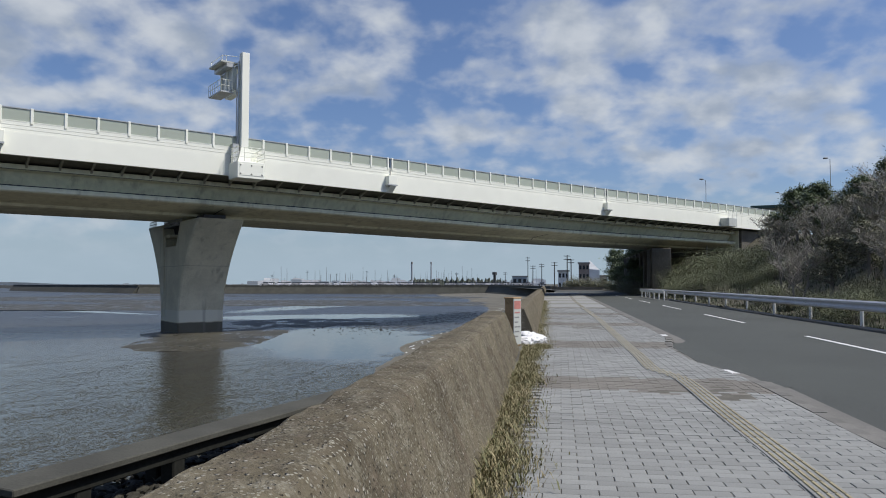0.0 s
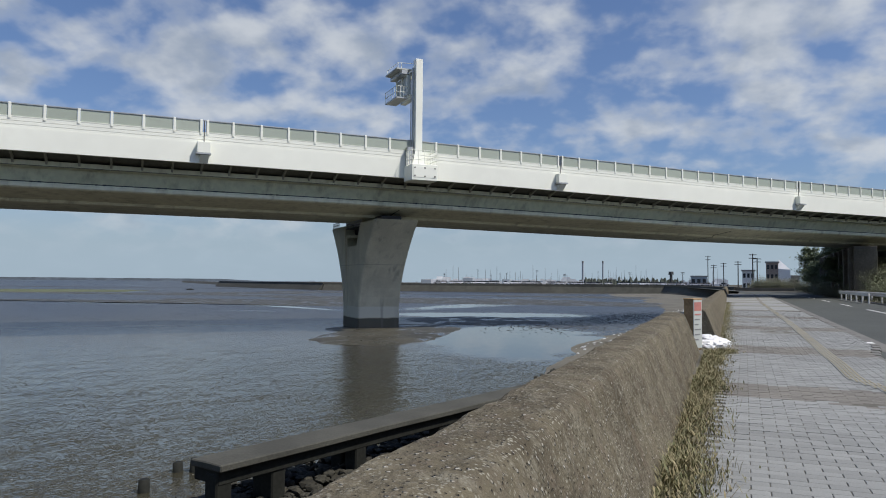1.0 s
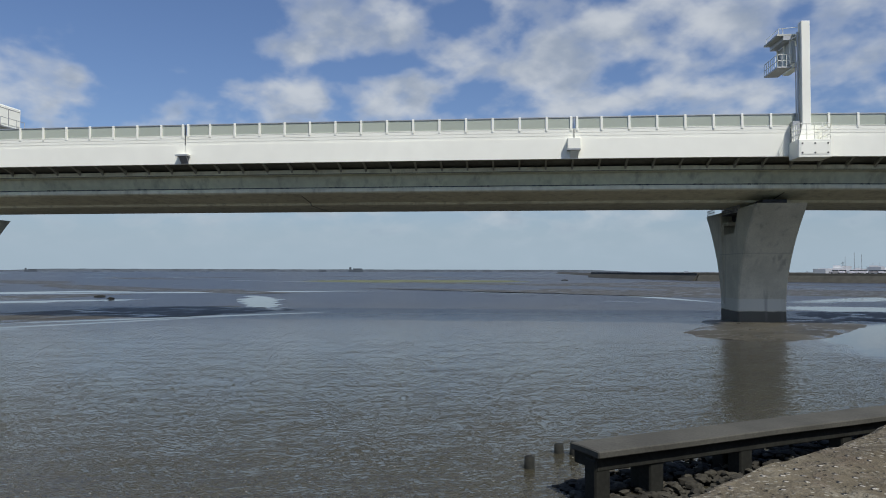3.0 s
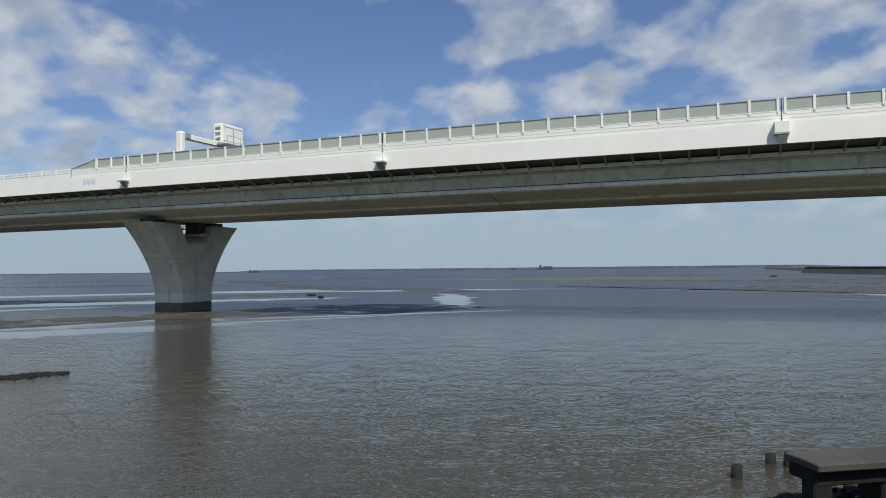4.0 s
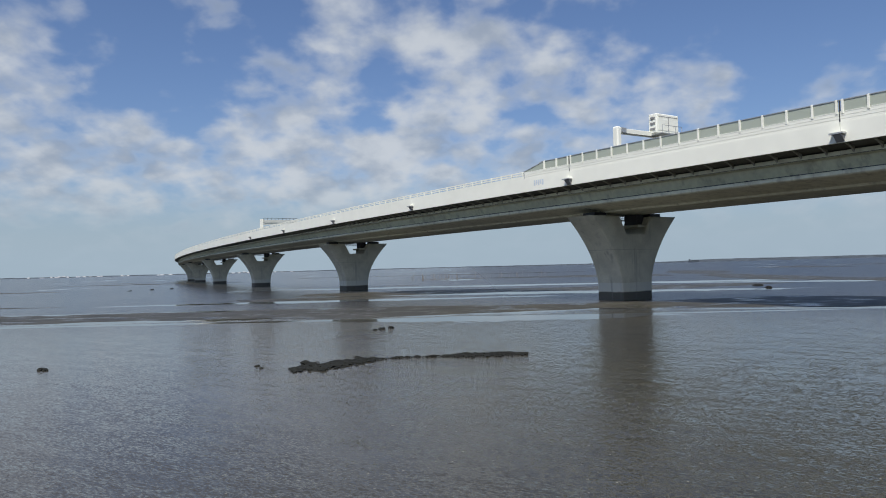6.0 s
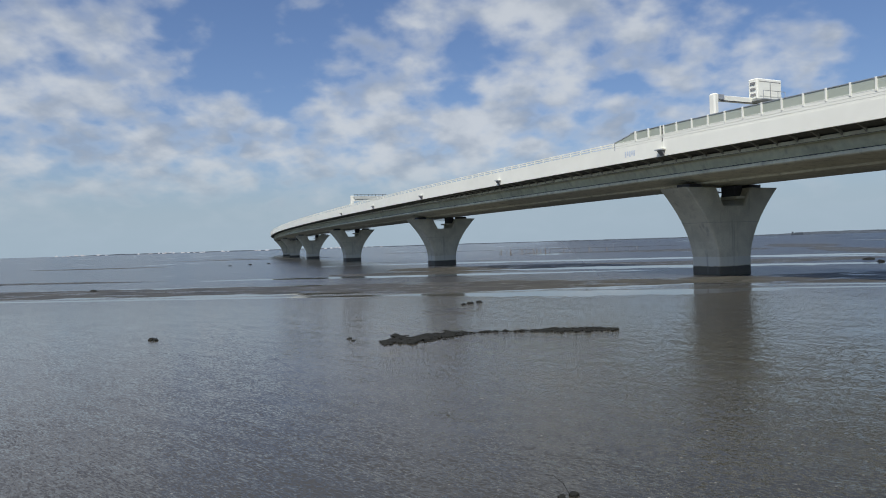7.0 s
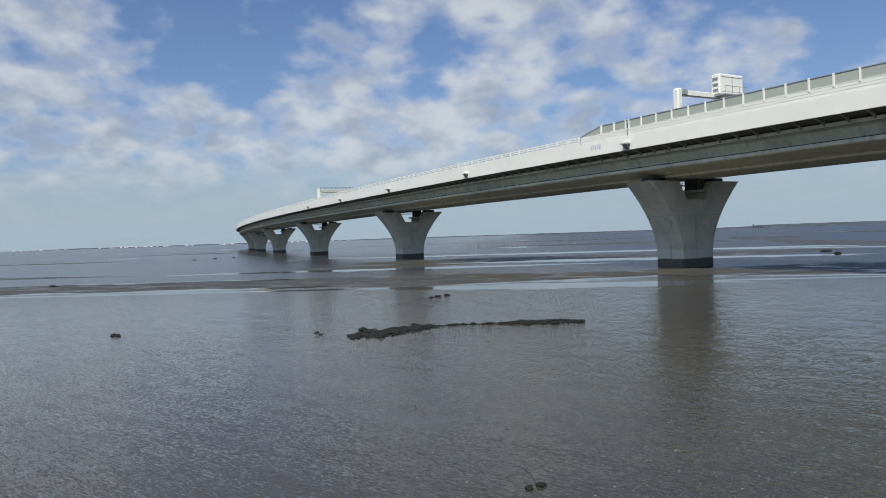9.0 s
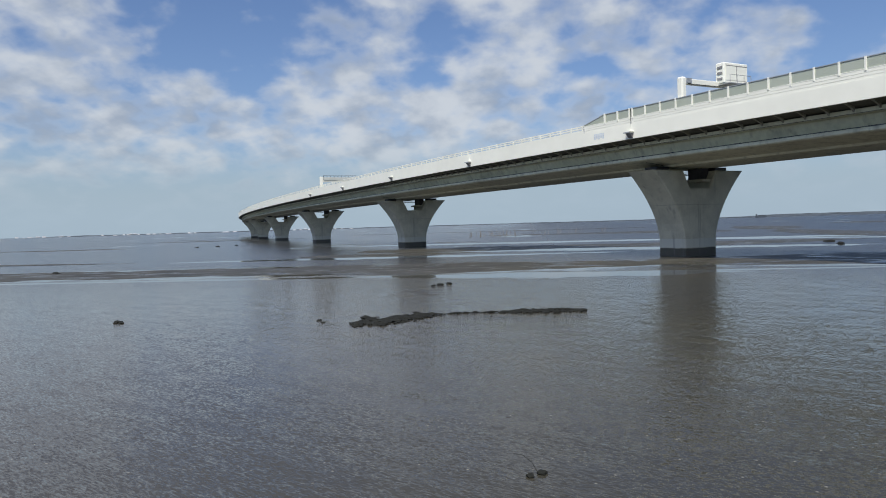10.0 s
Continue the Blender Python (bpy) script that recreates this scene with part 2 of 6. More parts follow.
    lanes = N.math("MULTIPLY", N.ramp(lane.outputs[0], 0.38, 0.62, 0.85, 1.12), lee)
    paw = N("ShaderNodeTexNoise", {"Vector": st.outputs[0], "Scale": 0.5, "Detail": 5.0, "Roughness": 0.65})
    lanes = N.math("MULTIPLY", lanes, N.ramp(paw.outputs[0], 0.36, 0.64, 0.7, 1.25))
    lanes = N.math("MULTIPLY", N.math("MULTIPLY", lanes, ripple), N.math("SUBTRACT", 1.0, N.math("MULTIPLY", calm, 0.96)))
    tilt = N("ShaderNodeVectorMath", {0: slope, "Scale": lanes}, operation="SCALE")
    up = N("ShaderNodeVectorMath", {0: tilt.outputs[0], 1: (0.0, 0.0, 1.0)}, operation="ADD")
    nrm = N("ShaderNodeVectorMath", {0: up.outputs[0]}, operation="NORMALIZE")
    nt.links.new(nrm.outputs[0], b.inputs["Normal"])
    return m


def concrete_wall_material():
    """Weathered concrete with pale shell and pebble grains showing."""
    m = bpy.data.materials.new("weathered_concrete")
    m.use_nodes = True
    nt = m.node_tree
    N = Nodes(nt)
    b = nt.nodes["Principled BSDF"]
    co = N("ShaderNodeTexCoord").outputs["Object"]
    slow = N("ShaderNodeTexNoise", {"Vector": co, "Scale": 1.3, "Detail": 6.0, "Roughness": 0.65})
    mid = N("ShaderNodeTexNoise", {"Vector": co, "Scale": 9.0, "Detail": 5.0, "Roughness": 0.7})
    streak = N("ShaderNodeTexNoise", {"Vector": N("ShaderNodeMapping", {"Vector": co, "Scale": (6.0, 6.0, 0.8)}).outputs[0], "Scale": 1.5, "Detail": 4.0})
    c = N.mix(N.ramp(slow.outputs[0], 0.3, 0.7), (0.150, 0.130, 0.088), (0.075, 0.063, 0.042))
    c = N.mix(N.ramp(streak.outputs[0], 0.45, 0.75, 0.0, 0.5), c, (0.12, 0.1, 0.075))
    c = N.mix(N.ramp(mid.outputs[0], 0.5, 0.68, 0.0, 0.6), c, (0.25, 0.235, 0.18))
    lichen = N("ShaderNodeTexNoise", {"Vector": co, "Scale": 4.5, "Detail": 6.0, "Roughness": 0.75})
    c = N.mix(N.ramp(lichen.outputs[0], 0.52, 0.66, 0.0, 0.6), c, (0.098, 0.07, 0.047))
    cell = N("ShaderNodeTexVoronoi", {"Vector": co, "Scale": 26.0, "Randomness": 1.0})
    grain = N.math("MULTIPLY", N.ramp(cell.outputs["Distance"], 0.16, 0.3, 1.0, 0.0), N.ramp(N("ShaderNodeSeparateColor", {0: cell.outputs["Color"]}).outputs[0], 0.5, 0.75))
    c = N.mix(N.math("MULTIPLY", grain, 0.6), c, (0.55, 0.52, 0.45))
    fcell = N("ShaderNodeTexVoronoi", {"Vector": N("ShaderNodeMapping", {"Vector": co, "Scale": (1.0, 1.0, 0.7)}).outputs[0], "Scale": 62.0})
    patch = N.ramp(lichen.outputs[0], 0.40, 0.56, 1.0, 0.3)
    sand = N.math("MULTIPLY", N.ramp(fcell.outputs["Distance"], 0.25, 0.5, 1.0, 0.0), N.ramp(N("ShaderNodeSeparateColor", {0: fcell.outputs["Color"]}).outputs[2], 0.35, 0.8))
    c = N.mix(N.math("MULTIPLY", N.math("MULTIPLY", sand, patch), 0.55), c, (0.46, 0.45, 0.37))
    dcell = N("ShaderNodeTexVoronoi", {"Vector": co, "Scale": 38.0})
    pit = N.math("MULTIPLY", N.ramp(dcell.outputs["Distance"], 0.15, 0.32, 1.0, 0.0), N.ramp(N("ShaderNodeSeparateColor", {0: dcell.outputs["Color"]}).outputs[1], 0.4, 0.65))
    c = N.mix(N.math("MULTIPLY", pit, 0.6), c, (0.05, 0.043, 0.035))
    nt.links.new(c, b.inputs["Base Color"])
    b.inputs["Roughness"].default_value, b.inputs["Specular IOR Level"].default_value = 0.95, 0.2
    hh = N.math("ADD", N.math("SUBTRACT", N.math("MULTIPLY", mid.outputs[0], 1.2), N.math("MULTIPLY", pit, 0.4)), N.math("MULTIPLY", grain, 0.5))
    bp = N("ShaderNodeBump", {"Height": hh, "Strength": 1.0, "Distance": 0.035})
    nt.links.new(bp.outputs[0], b.inputs["Normal"])
    return m


def pier_material():
    """Grey bridge concrete, with a thin joint line, a paler band below z = 1.95 and the tide's dark band at its foot.
    """
    m = material("pier_concrete", (0.56, 0.54, 0.42), 0.85, 0.2, 2.2, 14.0, 0.1)
    nt = m.node_tree
    N = Nodes(nt)
    b = nt.nodes["Principled BSDF"]
    co = N("ShaderNodeTexCoord").outputs["Object"]
    z = N("ShaderNodeSeparateXYZ", {0: co}).outputs[2]
    wob = N("ShaderNodeTexNoise", {"Vector": co, "Scale": 0.9, "Detail": 5.0})
    zz = N.math("ADD", z, N.math("MULTIPLY", wob.outputs[0], 0.25))
    old = b.inputs["Base Color"].links[0].from_socket
    c = N.mix(N.ramp(zz, 1.02, 1.14, 0.9, 0.0), old, (0.05, 0.05, 0.042))
    c = N.mix(N.math("MULTIPLY", N.ramp(z, 1.93, 1.97, 1.0, 0.0), N.ramp(zz, 1.1, 1.2)), c, (0.55, 0.55, 0.47))
    c = N.mix(N.math("MULTIPLY", N.ramp(z, 5.58, 5.60), N.ramp(z, 5.63, 5.65, 0.5, 0.0)), c, (0.2, 0.2, 0.18))
    run = N("ShaderNodeTexNoise", {"Vector": N("ShaderNodeMapping", {"Vector": co, "Scale": (1.6, 1.6, 0.12)}).outputs[0], "Scale": 1.0, "Detail": 5.0})
    c = N.mix(N.ramp(run.outputs[0], 0.55, 0.75, 0.0, 0.5), c, (0.17, 0.165, 0.15))
    nt.links.new(c, b.inputs["Base Color"])
    return m


def leaf_material(name, a, b2, rough=0.6):
    m = bpy.data.materials.new(name)
    m.use_nodes = True
    N = Nodes(m.node_tree)
    b = m.node_tree.nodes["Principled BSDF"]
    r = N("ShaderNodeNewGeometry").outputs["Random Per Island"]
    m.node_tree.links.new(N.mix(r, a, b2), b.inputs["Base Color"])
    b.inputs["Roughness"].default_value = rough
    b.inputs["Specular IOR Level"].default_value = 0.25
    return m


def pane_material():
    m = bpy.data.materials.new("frosted_pane")
    m.use_nodes = True
    b = m.node_tree.nodes["Principled BSDF"]
    N = Nodes(m.node_tree)
    r = N("ShaderNodeObjectInfo").outputs["Random"]
    m.node_tree.links.new(N.mix(r, (0.42, 0.46, 0.375), (0.47, 0.51, 0.42)), b.inputs["Base Color"])
    b.inputs["Roughness"].default_value, b.inputs["Alpha"].default_value = 0.22, 0.86
    return m


WATER_A, WATER_B = (0.060, 0.053, 0.037), (0.045, 0.042, 0.035)
LEE = 0.6
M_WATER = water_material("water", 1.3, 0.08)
M_WALL = concrete_wall_material()
M_PIER = pier_material()
M_WHITE = material("white_paint", (0.88, 0.885, 0.78), 0.5, 0.05, 5.0, 0.8, 0.0)
M_STEEL = material("galvanised_steel", (0.50, 0.51, 0.50), 0.45, 0.15, 2.0, 20.0, 0.03, metal=0.6)
M_PANE = pane_material()
M_GIRDER = material("girder_concrete", (0.73, 0.72, 0.55), 0.8, 0.13, 9.0, 2.0, 0.03)
_n = Nodes(M_GIRDER.node_tree)
_b = M_GIRDER.node_tree.nodes["Principled BSDF"].inputs["Base Color"]
# rain streaks down the flanks and broad damp stains
_run = _n("ShaderNodeTexNoise", {"Vector": _n("ShaderNodeMapping", {"Vector": _n("ShaderNodeTexCoord").outputs["Object"], "Scale": (1.0, 1.0, 0.12)}).outputs[0], "Scale": 1.1, "Detail": 6.0, "Roughness": 0.65})
M_GIRDER.node_tree.links.new(_n.mix(_n.ramp(_run.outputs[0], 0.48, 0.72, 0.0, 0.6), _b.links[0].from_socket, (0.33, 0.32, 0.24)), _b)
# ribs and slab: the overhang's shade is in these darker concrete colours
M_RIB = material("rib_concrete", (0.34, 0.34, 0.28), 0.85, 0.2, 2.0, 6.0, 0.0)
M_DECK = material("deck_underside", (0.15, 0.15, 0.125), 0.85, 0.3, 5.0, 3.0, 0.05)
M_DARK = material("dark_metal", (0.05, 0.05, 0.05), 0.6, 0.3, 1.0, 20.0, 0.05)
M_PAVER = material("grey_paver", (0.246, 0.252, 0.240), 0.85, 0.16, 1.8, 60.0, 0.15, each=0.10)
M_BAND = material("brown_paver", (0.18, 0.168, 0.145), 0.88, 0.2, 1.5, 60.0, 0.15, each=0.10)
M_PAVER_F = material("grey_paver_far", (0.246, 0.252, 0.240), 0.85, 0.16, 1.8, 60.0, 0.1, island=0.10)
M_BAND_F = material("brown_paver_far", (0.18, 0.168, 0.145), 0.88, 0.2, 1.5, 60.0, 0.1, island=0.10)
M_JOINT = material("sandy_joint", (0.13, 0.122, 0.10), 0.95, 0.3, 0.5, 80.0, 0.2)
M_TACT = material("worn_yellow_bar", (0.33, 0.285, 0.17), 0.8, 0.3, 0.8, 60.0, 0.1)
M_KERB = material("kerb_concrete", (0.165, 0.16, 0.145), 0.9, 0.25, 0.8, 40.0, 0.2, each=0.08)
M_ASPHALT = material("asphalt", (0.064, 0.070, 0.064), 0.9, 0.18, 5.0, 120.0, 0.35)
M_PAINT = material("road_paint", (0.72, 0.72, 0.70), 0.7, 0.2, 0.6, 60.0, 0.05)
M_MUD = material("wet_mud", (0.070, 0.066, 0.050), 0.45, 0.4, 4.0, 4.0, 0.5, spec=0.35)
_n = Nodes(M_MUD.node_tree)
_wet = _n("ShaderNodeTexNoise", {"Vector": _n("ShaderNodeMapping", {"Vector": _n("ShaderNodeTexCoord").outputs["Object"], "Scale": (1.0, 0.45, 1.0)}).outputs[0], "Scale": 0.5, "Detail": 6.0, "Roughness": 0.65})
M_MUD.node_tree.links.new(_n.ramp(_wet.outputs[0], 0.50, 0.62, 0.58, 0.26), M_MUD.node_tree.nodes["Principled BSDF"].inputs["Roughness"])
M_SAND = material("shore_sand", (0.145, 0.135, 0.105), 0.9, 0.35, 6.0, 9.0, 0.3)
M_SOIL = material("dry_grass_soil", (0.08, 0.074, 0.052), 0.95, 0.4, 3.0, 8.0, 0.4)
M_ROCK = material("seaweed_rock", (0.019, 0.020, 0.016), 0.85, 0.4, 0.6, 12.0, 0.4, spec=0.25)
M_RUBBLE = material("muddy_stone", (0.048, 0.045, 0.034), 0.85, 0.4, 0.6, 12.0, 0.4, spec=0.3, island=0.3)
M_SLAB = material("old_slab_concrete", (0.068, 0.067, 0.054), 0.9, 0.3, 1.2, 20.0, 0.3)
M_BARK = material("grey_bark", (0.25, 0.225, 0.195), 0.9, 0.3, 0.5, 20.0, 0.3)
M_TWIG = material("bare_twig", (0.36, 0.33, 0.29), 0.9, 0.3, 0.5, 20.0, 0.0)
M_LEAF_P = leaf_material("pine_needle", (0.11, 0.14, 0.085), (0.21, 0.25, 0.15))
M_LEAF_B = leaf_material("bush_leaf", (0.13, 0.15, 0.08), (0.19, 0.20, 0.12))
M_LEAF_D = leaf_material("dull_leaf", (0.15, 0.16, 0.105), (0.24, 0.235, 0.165))
M_GRASS = leaf_material("dry_grass", (0.34, 0.29, 0.17), (0.17, 0.15, 0.08))
M_GREEN = leaf_material("weed_leaf", (0.12, 0.13, 0.055), (0.30, 0.25, 0.14))
M_BAG = material("white_plastic_bag", (0.80, 0.80, 0.80), 0.35, 0.08, 0.3, 10.0, 0.2)
M_WOOD = material("weathered_plywood", (0.42, 0.27, 0.13), 0.8, 0.3, 0.3, 25.0, 0.1)
M_RED = material("red_print", (0.50, 0.20, 0.17), 0.6, 0.15, 0.4, 25.0, 0.0)
M_WEED = material("green_weed_mud", (0.11, 0.125, 0.06), 0.9, 0.3, 8.0, 1.5, 0.1)
M_FARGREEN = material("far_wood", (0.06, 0.07, 0.055), 0.95, 0.35, 15.0, 0.6, 0.0)
# far land and ships: the air's haze is mixed into this bluish colour
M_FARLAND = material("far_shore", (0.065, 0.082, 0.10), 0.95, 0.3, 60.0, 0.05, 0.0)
M_BREAK = material("breakwater_concrete", (0.062, 0.062, 0.05), 0.95, 0.3, 25.0, 0.5, 0.0)
M_FARWHITE = material("far_building_white", (0.74, 0.75, 0.75), 0.8, 0.15, 10.0, 0.4, 0.0)
M_FARGREY = material("far_building_grey", (0.25, 0.25, 0.25), 0.8, 0.25, 10.0, 0.4, 0.0)
M_WINDOW = material("dark_window", (0.03, 0.035, 0.04), 0.15, 0.2, 3.0, 1.0, 0.0)
M_CAR = material("car_paint", (0.55, 0.55, 0.57), 0.3, 0.1, 2.0, 4.0, 0.0, each=0.5)
M_UNDER = leaf_material("dead_undergrowth", (0.125, 0.13, 0.085), (0.085, 0.10, 0.055))
# pale blue-grey that carries the haze of distance in the colour itself
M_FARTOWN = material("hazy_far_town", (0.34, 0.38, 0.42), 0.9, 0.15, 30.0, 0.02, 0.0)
# concrete with the deep shade under the bridge's end put into its colour
M_SHADE = material("darkened_concrete", (0.13, 0.12, 0.10), 0.9, 0.35, 3.0, 6.0, 0.1)
M_BROWN = material("brown_tile", (0.25, 0.21, 0.19), 0.8, 0.2, 3.0, 2.0, 0.0)
M_PALE = material("pale_grey_paint", (0.52, 0.54, 0.50), 0.5, 0.12, 2.0, 4.0, 0.0)
M_STENCIL = material("faded_blue_stencil", (0.70, 0.77, 0.82), 0.6, 0.2, 0.5, 20.0, 0.0)
M_GREENROOF = material("green_roof", (0.05, 0.09, 0.075), 0.6, 0.2, 2.0, 10.0, 0.0)

# ---- building helpers ----


def mesh_of(name, verts, faces, mats, face_mat=None, smooth=False):
    me = bpy.data.meshes.new(name)
    me.from_pydata([tuple(v) for v in verts], [], faces)
    for m in mats if isinstance(mats, (list, tuple)) else [mats]:
        me.materials.append(m)
    if face_mat:
        for p, k in zip(me.polygons, face_mat):
            p.material_index = k
    if smooth:
        for p in me.polygons:
            p.use_smooth = True
    me.update()
    return me


def bm_mesh(name, bm, mats, smooth=False):
    me = bpy.data.meshes.new(name)
    bmesh.ops.recalc_face_normals(bm, faces=bm.faces)
    bm.to_mesh(me)
    bm.free()
    for m in mats if isinstance(mats, (list, tuple)) else [mats]:
        me.materials.append(m)
    if smooth:
        for p in me.polygons:
            p.use_smooth = True
    return me


def part(name, me, parent, m=None, label=""):
    """One mesh object under a thing or part; m: its pose within the parent."""
    ob = new(name, me)
    ob.parent = parent
    if m is not None:
        ob.matrix_basis = m
    return tagged(ob, label)


def thing(name, label, category, m=None, me=None, group="", kind=""):
    ob = new(name, me)
    if m is not None:
        ob.matrix_basis = m
    return tagged(ob, label, category, group, kind)


def box(bm, x0, x1, y0, y1, z0, z1, bevel=0.0):
    r = bmesh.ops.create_cube(bm, size=1.0, matrix=Matrix.LocRotScale(((x0 + x1) / 2, (y0 + y1) / 2, (z0 + z1) / 2), None, (x1 - x0, y1 - y0, z1 - z0)))
    if bevel:
        edges = {e for v in r["verts"] for e in v.link_edges}
        bmesh.ops.bevel(bm, geom=list(edges), offset=bevel, segments=1, affect="EDGES")


def box_mesh(name, x0, x1, y0, y1, z0, z1, mat, bevel=0.0):
    bm = bmesh.new()
    box(bm, x0, x1, y0, y1, z0, z1, bevel)
    return bm_mesh(name, bm, mat)


def tube(bm, a, b, r, n=6, r2=None):
    a, b = Vector(a), Vector(b)
    d = b - a
    m = Matrix.Translation((a + b) / 2) @ d.to_track_quat("Z", "Y").to_matrix().to_4x4()
    bmesh.ops.create_cone(bm, cap_ends=True, segments=n, radius1=r, radius2=r if r2 is None else r2, depth=d.length, matrix=m)


def tubes_mesh(name, segs, mat, n=6):
    bm = bmesh.new()
    for s in segs:
        tube(bm, s[0], s[1], s[2], n, s[3] if len(s) > 3 else None)
    return bm_mesh(name, bm, mat)


def wobble(x, y, z, f):
    return noise.noise(Vector((x * f, y * f, z * f)))

# ---- plan of the shore: road frame (p ahead along the road, q to its right) ----
ROAD_AZ, WALL_AZ = radians(9.4), radians(7.7)
LAND = EYE - 1.45  # pavement level
ROADZ = LAND - 0.13


def rd(p, q, z=0.0):
    return Vector((p * math.sin(ROAD_AZ) + q * math.cos(ROAD_AZ), p * math.cos(ROAD_AZ) - q * math.sin(ROAD_AZ), z))


def polar(az, dist, z=0.0):
    a = radians(az)
    return Vector((-math.sin(a) * dist, math.cos(a) * dist, z))


ROAD_M = pose(0, 0, 0, 0, 0, -math.degrees(ROAD_AZ))  # local x = q, y = p
WALL_M = pose(0, 0, 0, 0, 0, -math.degrees(WALL_AZ))
WALL2_M = pose(0, 0, 0, 0, 0, -8.3)  # past the gap it turns a little

# ---- plan of the bridge: a slow curve, s along it, off across it from its near edge ----
PHI, NEAR = radians(37.146), 52.99
CURVE_A, CURVE_B, K1, K2 = -123.7, 132.0, 0.000966, 0.000479


def bridge_line():
    n = np.array([-math.sin(PHI), math.cos(PHI)])
    u = np.array([-math.cos(PHI), -math.sin(PHI)])
    ds = 1.0
    s = np.arange(-140, 640, ds)
    k = np.where(s < CURVE_A, 0, np.where(s < CURVE_B, K1 * (s - CURVE_A) / (CURVE_B - CURVE_A), K2))
    th = np.cumsum(k) * ds
    i0 = int(np.argmin(abs(s)))
    th = th - th[i0]
    t = np.cos(th)[:, None] * u + np.sin(th)[:, None] * n
    p = np.cumsum(t, 0) * ds
    return s, p - p[i0] + NEAR * n, th


_S, _P, _TH = bridge_line()


def heading(s):
    return float(np.interp(s, _S, _TH))


def drop(s):
    """The deck falls a little towards the land."""
    x = min(max((-10 - s) / 55, 0), 1)
    return -0.45 * x * x * (3 - 2 * x)


def br(s, off, z):
    th = heading(s)
    n = Vector((-math.sin(PHI), math.cos(PHI)))
    u = Vector((-math.cos(PHI), -math.sin(PHI)))
    nn = math.cos(th) * n - math.sin(th) * u
    x, y = float(np.interp(s, _S, _P[:, 0])), float(np.interp(s, _S, _P[:, 1]))
    return Vector((x + off * nn.x, y + off * nn.y, z + drop(s)))


def br_frame(s, off=0.0, z=0.0):
    """A pose on the bridge: local x runs along it with s, y across it away from the near edge, z up."""
    th = heading(s)
    n = Vector((-math.sin(PHI), math.cos(PHI)))
    u = Vector((-math.cos(PHI), -math.sin(PHI)))
    t = math.cos(th) * u + math.sin(th) * n
    o = br(s, off, z)
    # y = away from the near edge, so x is flipped to keep the frame right-handed
    ang = math.degrees(math.atan2(-t.y, -t.x))
    return pose(o.x, o.y, o.z, 0, 0, ang)


def sweep(name, section, s0, s1, step, mat, closed=True):
    """A section of (off, z) drawn along the bridge."""
    n = max(1, int(round((s1 - s0) / step)))
    verts, faces = [], []
    k = len(section)
    for i in range(n + 1):
        s = s0 + (s1 - s0) * i / n
        verts += [br(s, o, z) for o, z in section]
    for i in range(n):
        for j in range(k if closed else k - 1):
            a, b = i * k + j, i * k + (j + 1) % k
            faces.append((a, b, b + k, a + k))
    if closed:
        faces.append(tuple(range(k))[::-1])
        faces.append(tuple(range(n * k, n * k + k)))
    bm = bmesh.new()
    me = mesh_of(name, verts, faces, mat)
    bm.from_mesh(me)
    bmesh.ops.recalc_face_normals(bm, faces=bm.faces)
    bm.to_mesh(me)
    bm.free()
    return me


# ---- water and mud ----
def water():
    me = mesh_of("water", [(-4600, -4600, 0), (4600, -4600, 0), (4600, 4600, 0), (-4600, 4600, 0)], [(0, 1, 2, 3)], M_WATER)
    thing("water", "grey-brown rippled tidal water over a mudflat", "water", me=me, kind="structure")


def mound(name, label, x0, x1, y0, y1, step, fn, mat, category="mudbank", m=None, kind="structure", whole=True):
    """A low bank: a sheet of heights fn(x, y), cut where it lies under water."""
    nx, ny = max(2, int((x1 - x0) / step)), max(2, int((y1 - y0) / step))
    verts = []
    for j in range(ny + 1):
        for i in range(nx + 1):
            x, y = x0 + (x1 - x0) * i / nx, y0 + (y1 - y0) * j / ny
            verts.append((x, y, fn(x, y)))
    faces = []
    for j in range(ny):
        for i in range(nx):
            a = j * (nx + 1) + i
            q = (a, a + 1, a + nx + 2, a + nx + 1)
            if max(verts[v][2] for v in q) > -0.06:
                faces.append(q)
    if whole:
        root = list(range(len(verts)))

        def top(i):
            while root[i] != i:
                root[i] = root[root[i]]
                i = root[i]
            return i

        for f in faces:
            for v in f[1:]:
                root[top(v)] = top(f[0])
        best = collections.Counter(top(f[0]) for f in faces).most_common(1)[0][0]
        faces = [f for f in faces if top(f[0]) == best]
    me = mesh_of(name, verts, faces, mat, smooth=True)
    return thing(name, label, category, m=m, me=me, kind=kind)


def smooth(a, b, x):
    """A soft step from a to b."""
    t = min(max((x - a) / (b - a), 0), 1)
    return t * t * (3 - 2 * t)


def fbm(x, y, f, seed=0.0):
    return noise.noise(Vector((x * f, y * f, seed))) + 0.5 * noise.noise(Vector((x * f * 2.3, y * f * 2.3, seed + 5))) + 0.25 * noise.noise(Vector((x * f * 5.1, y * f * 5.1, seed + 9)))


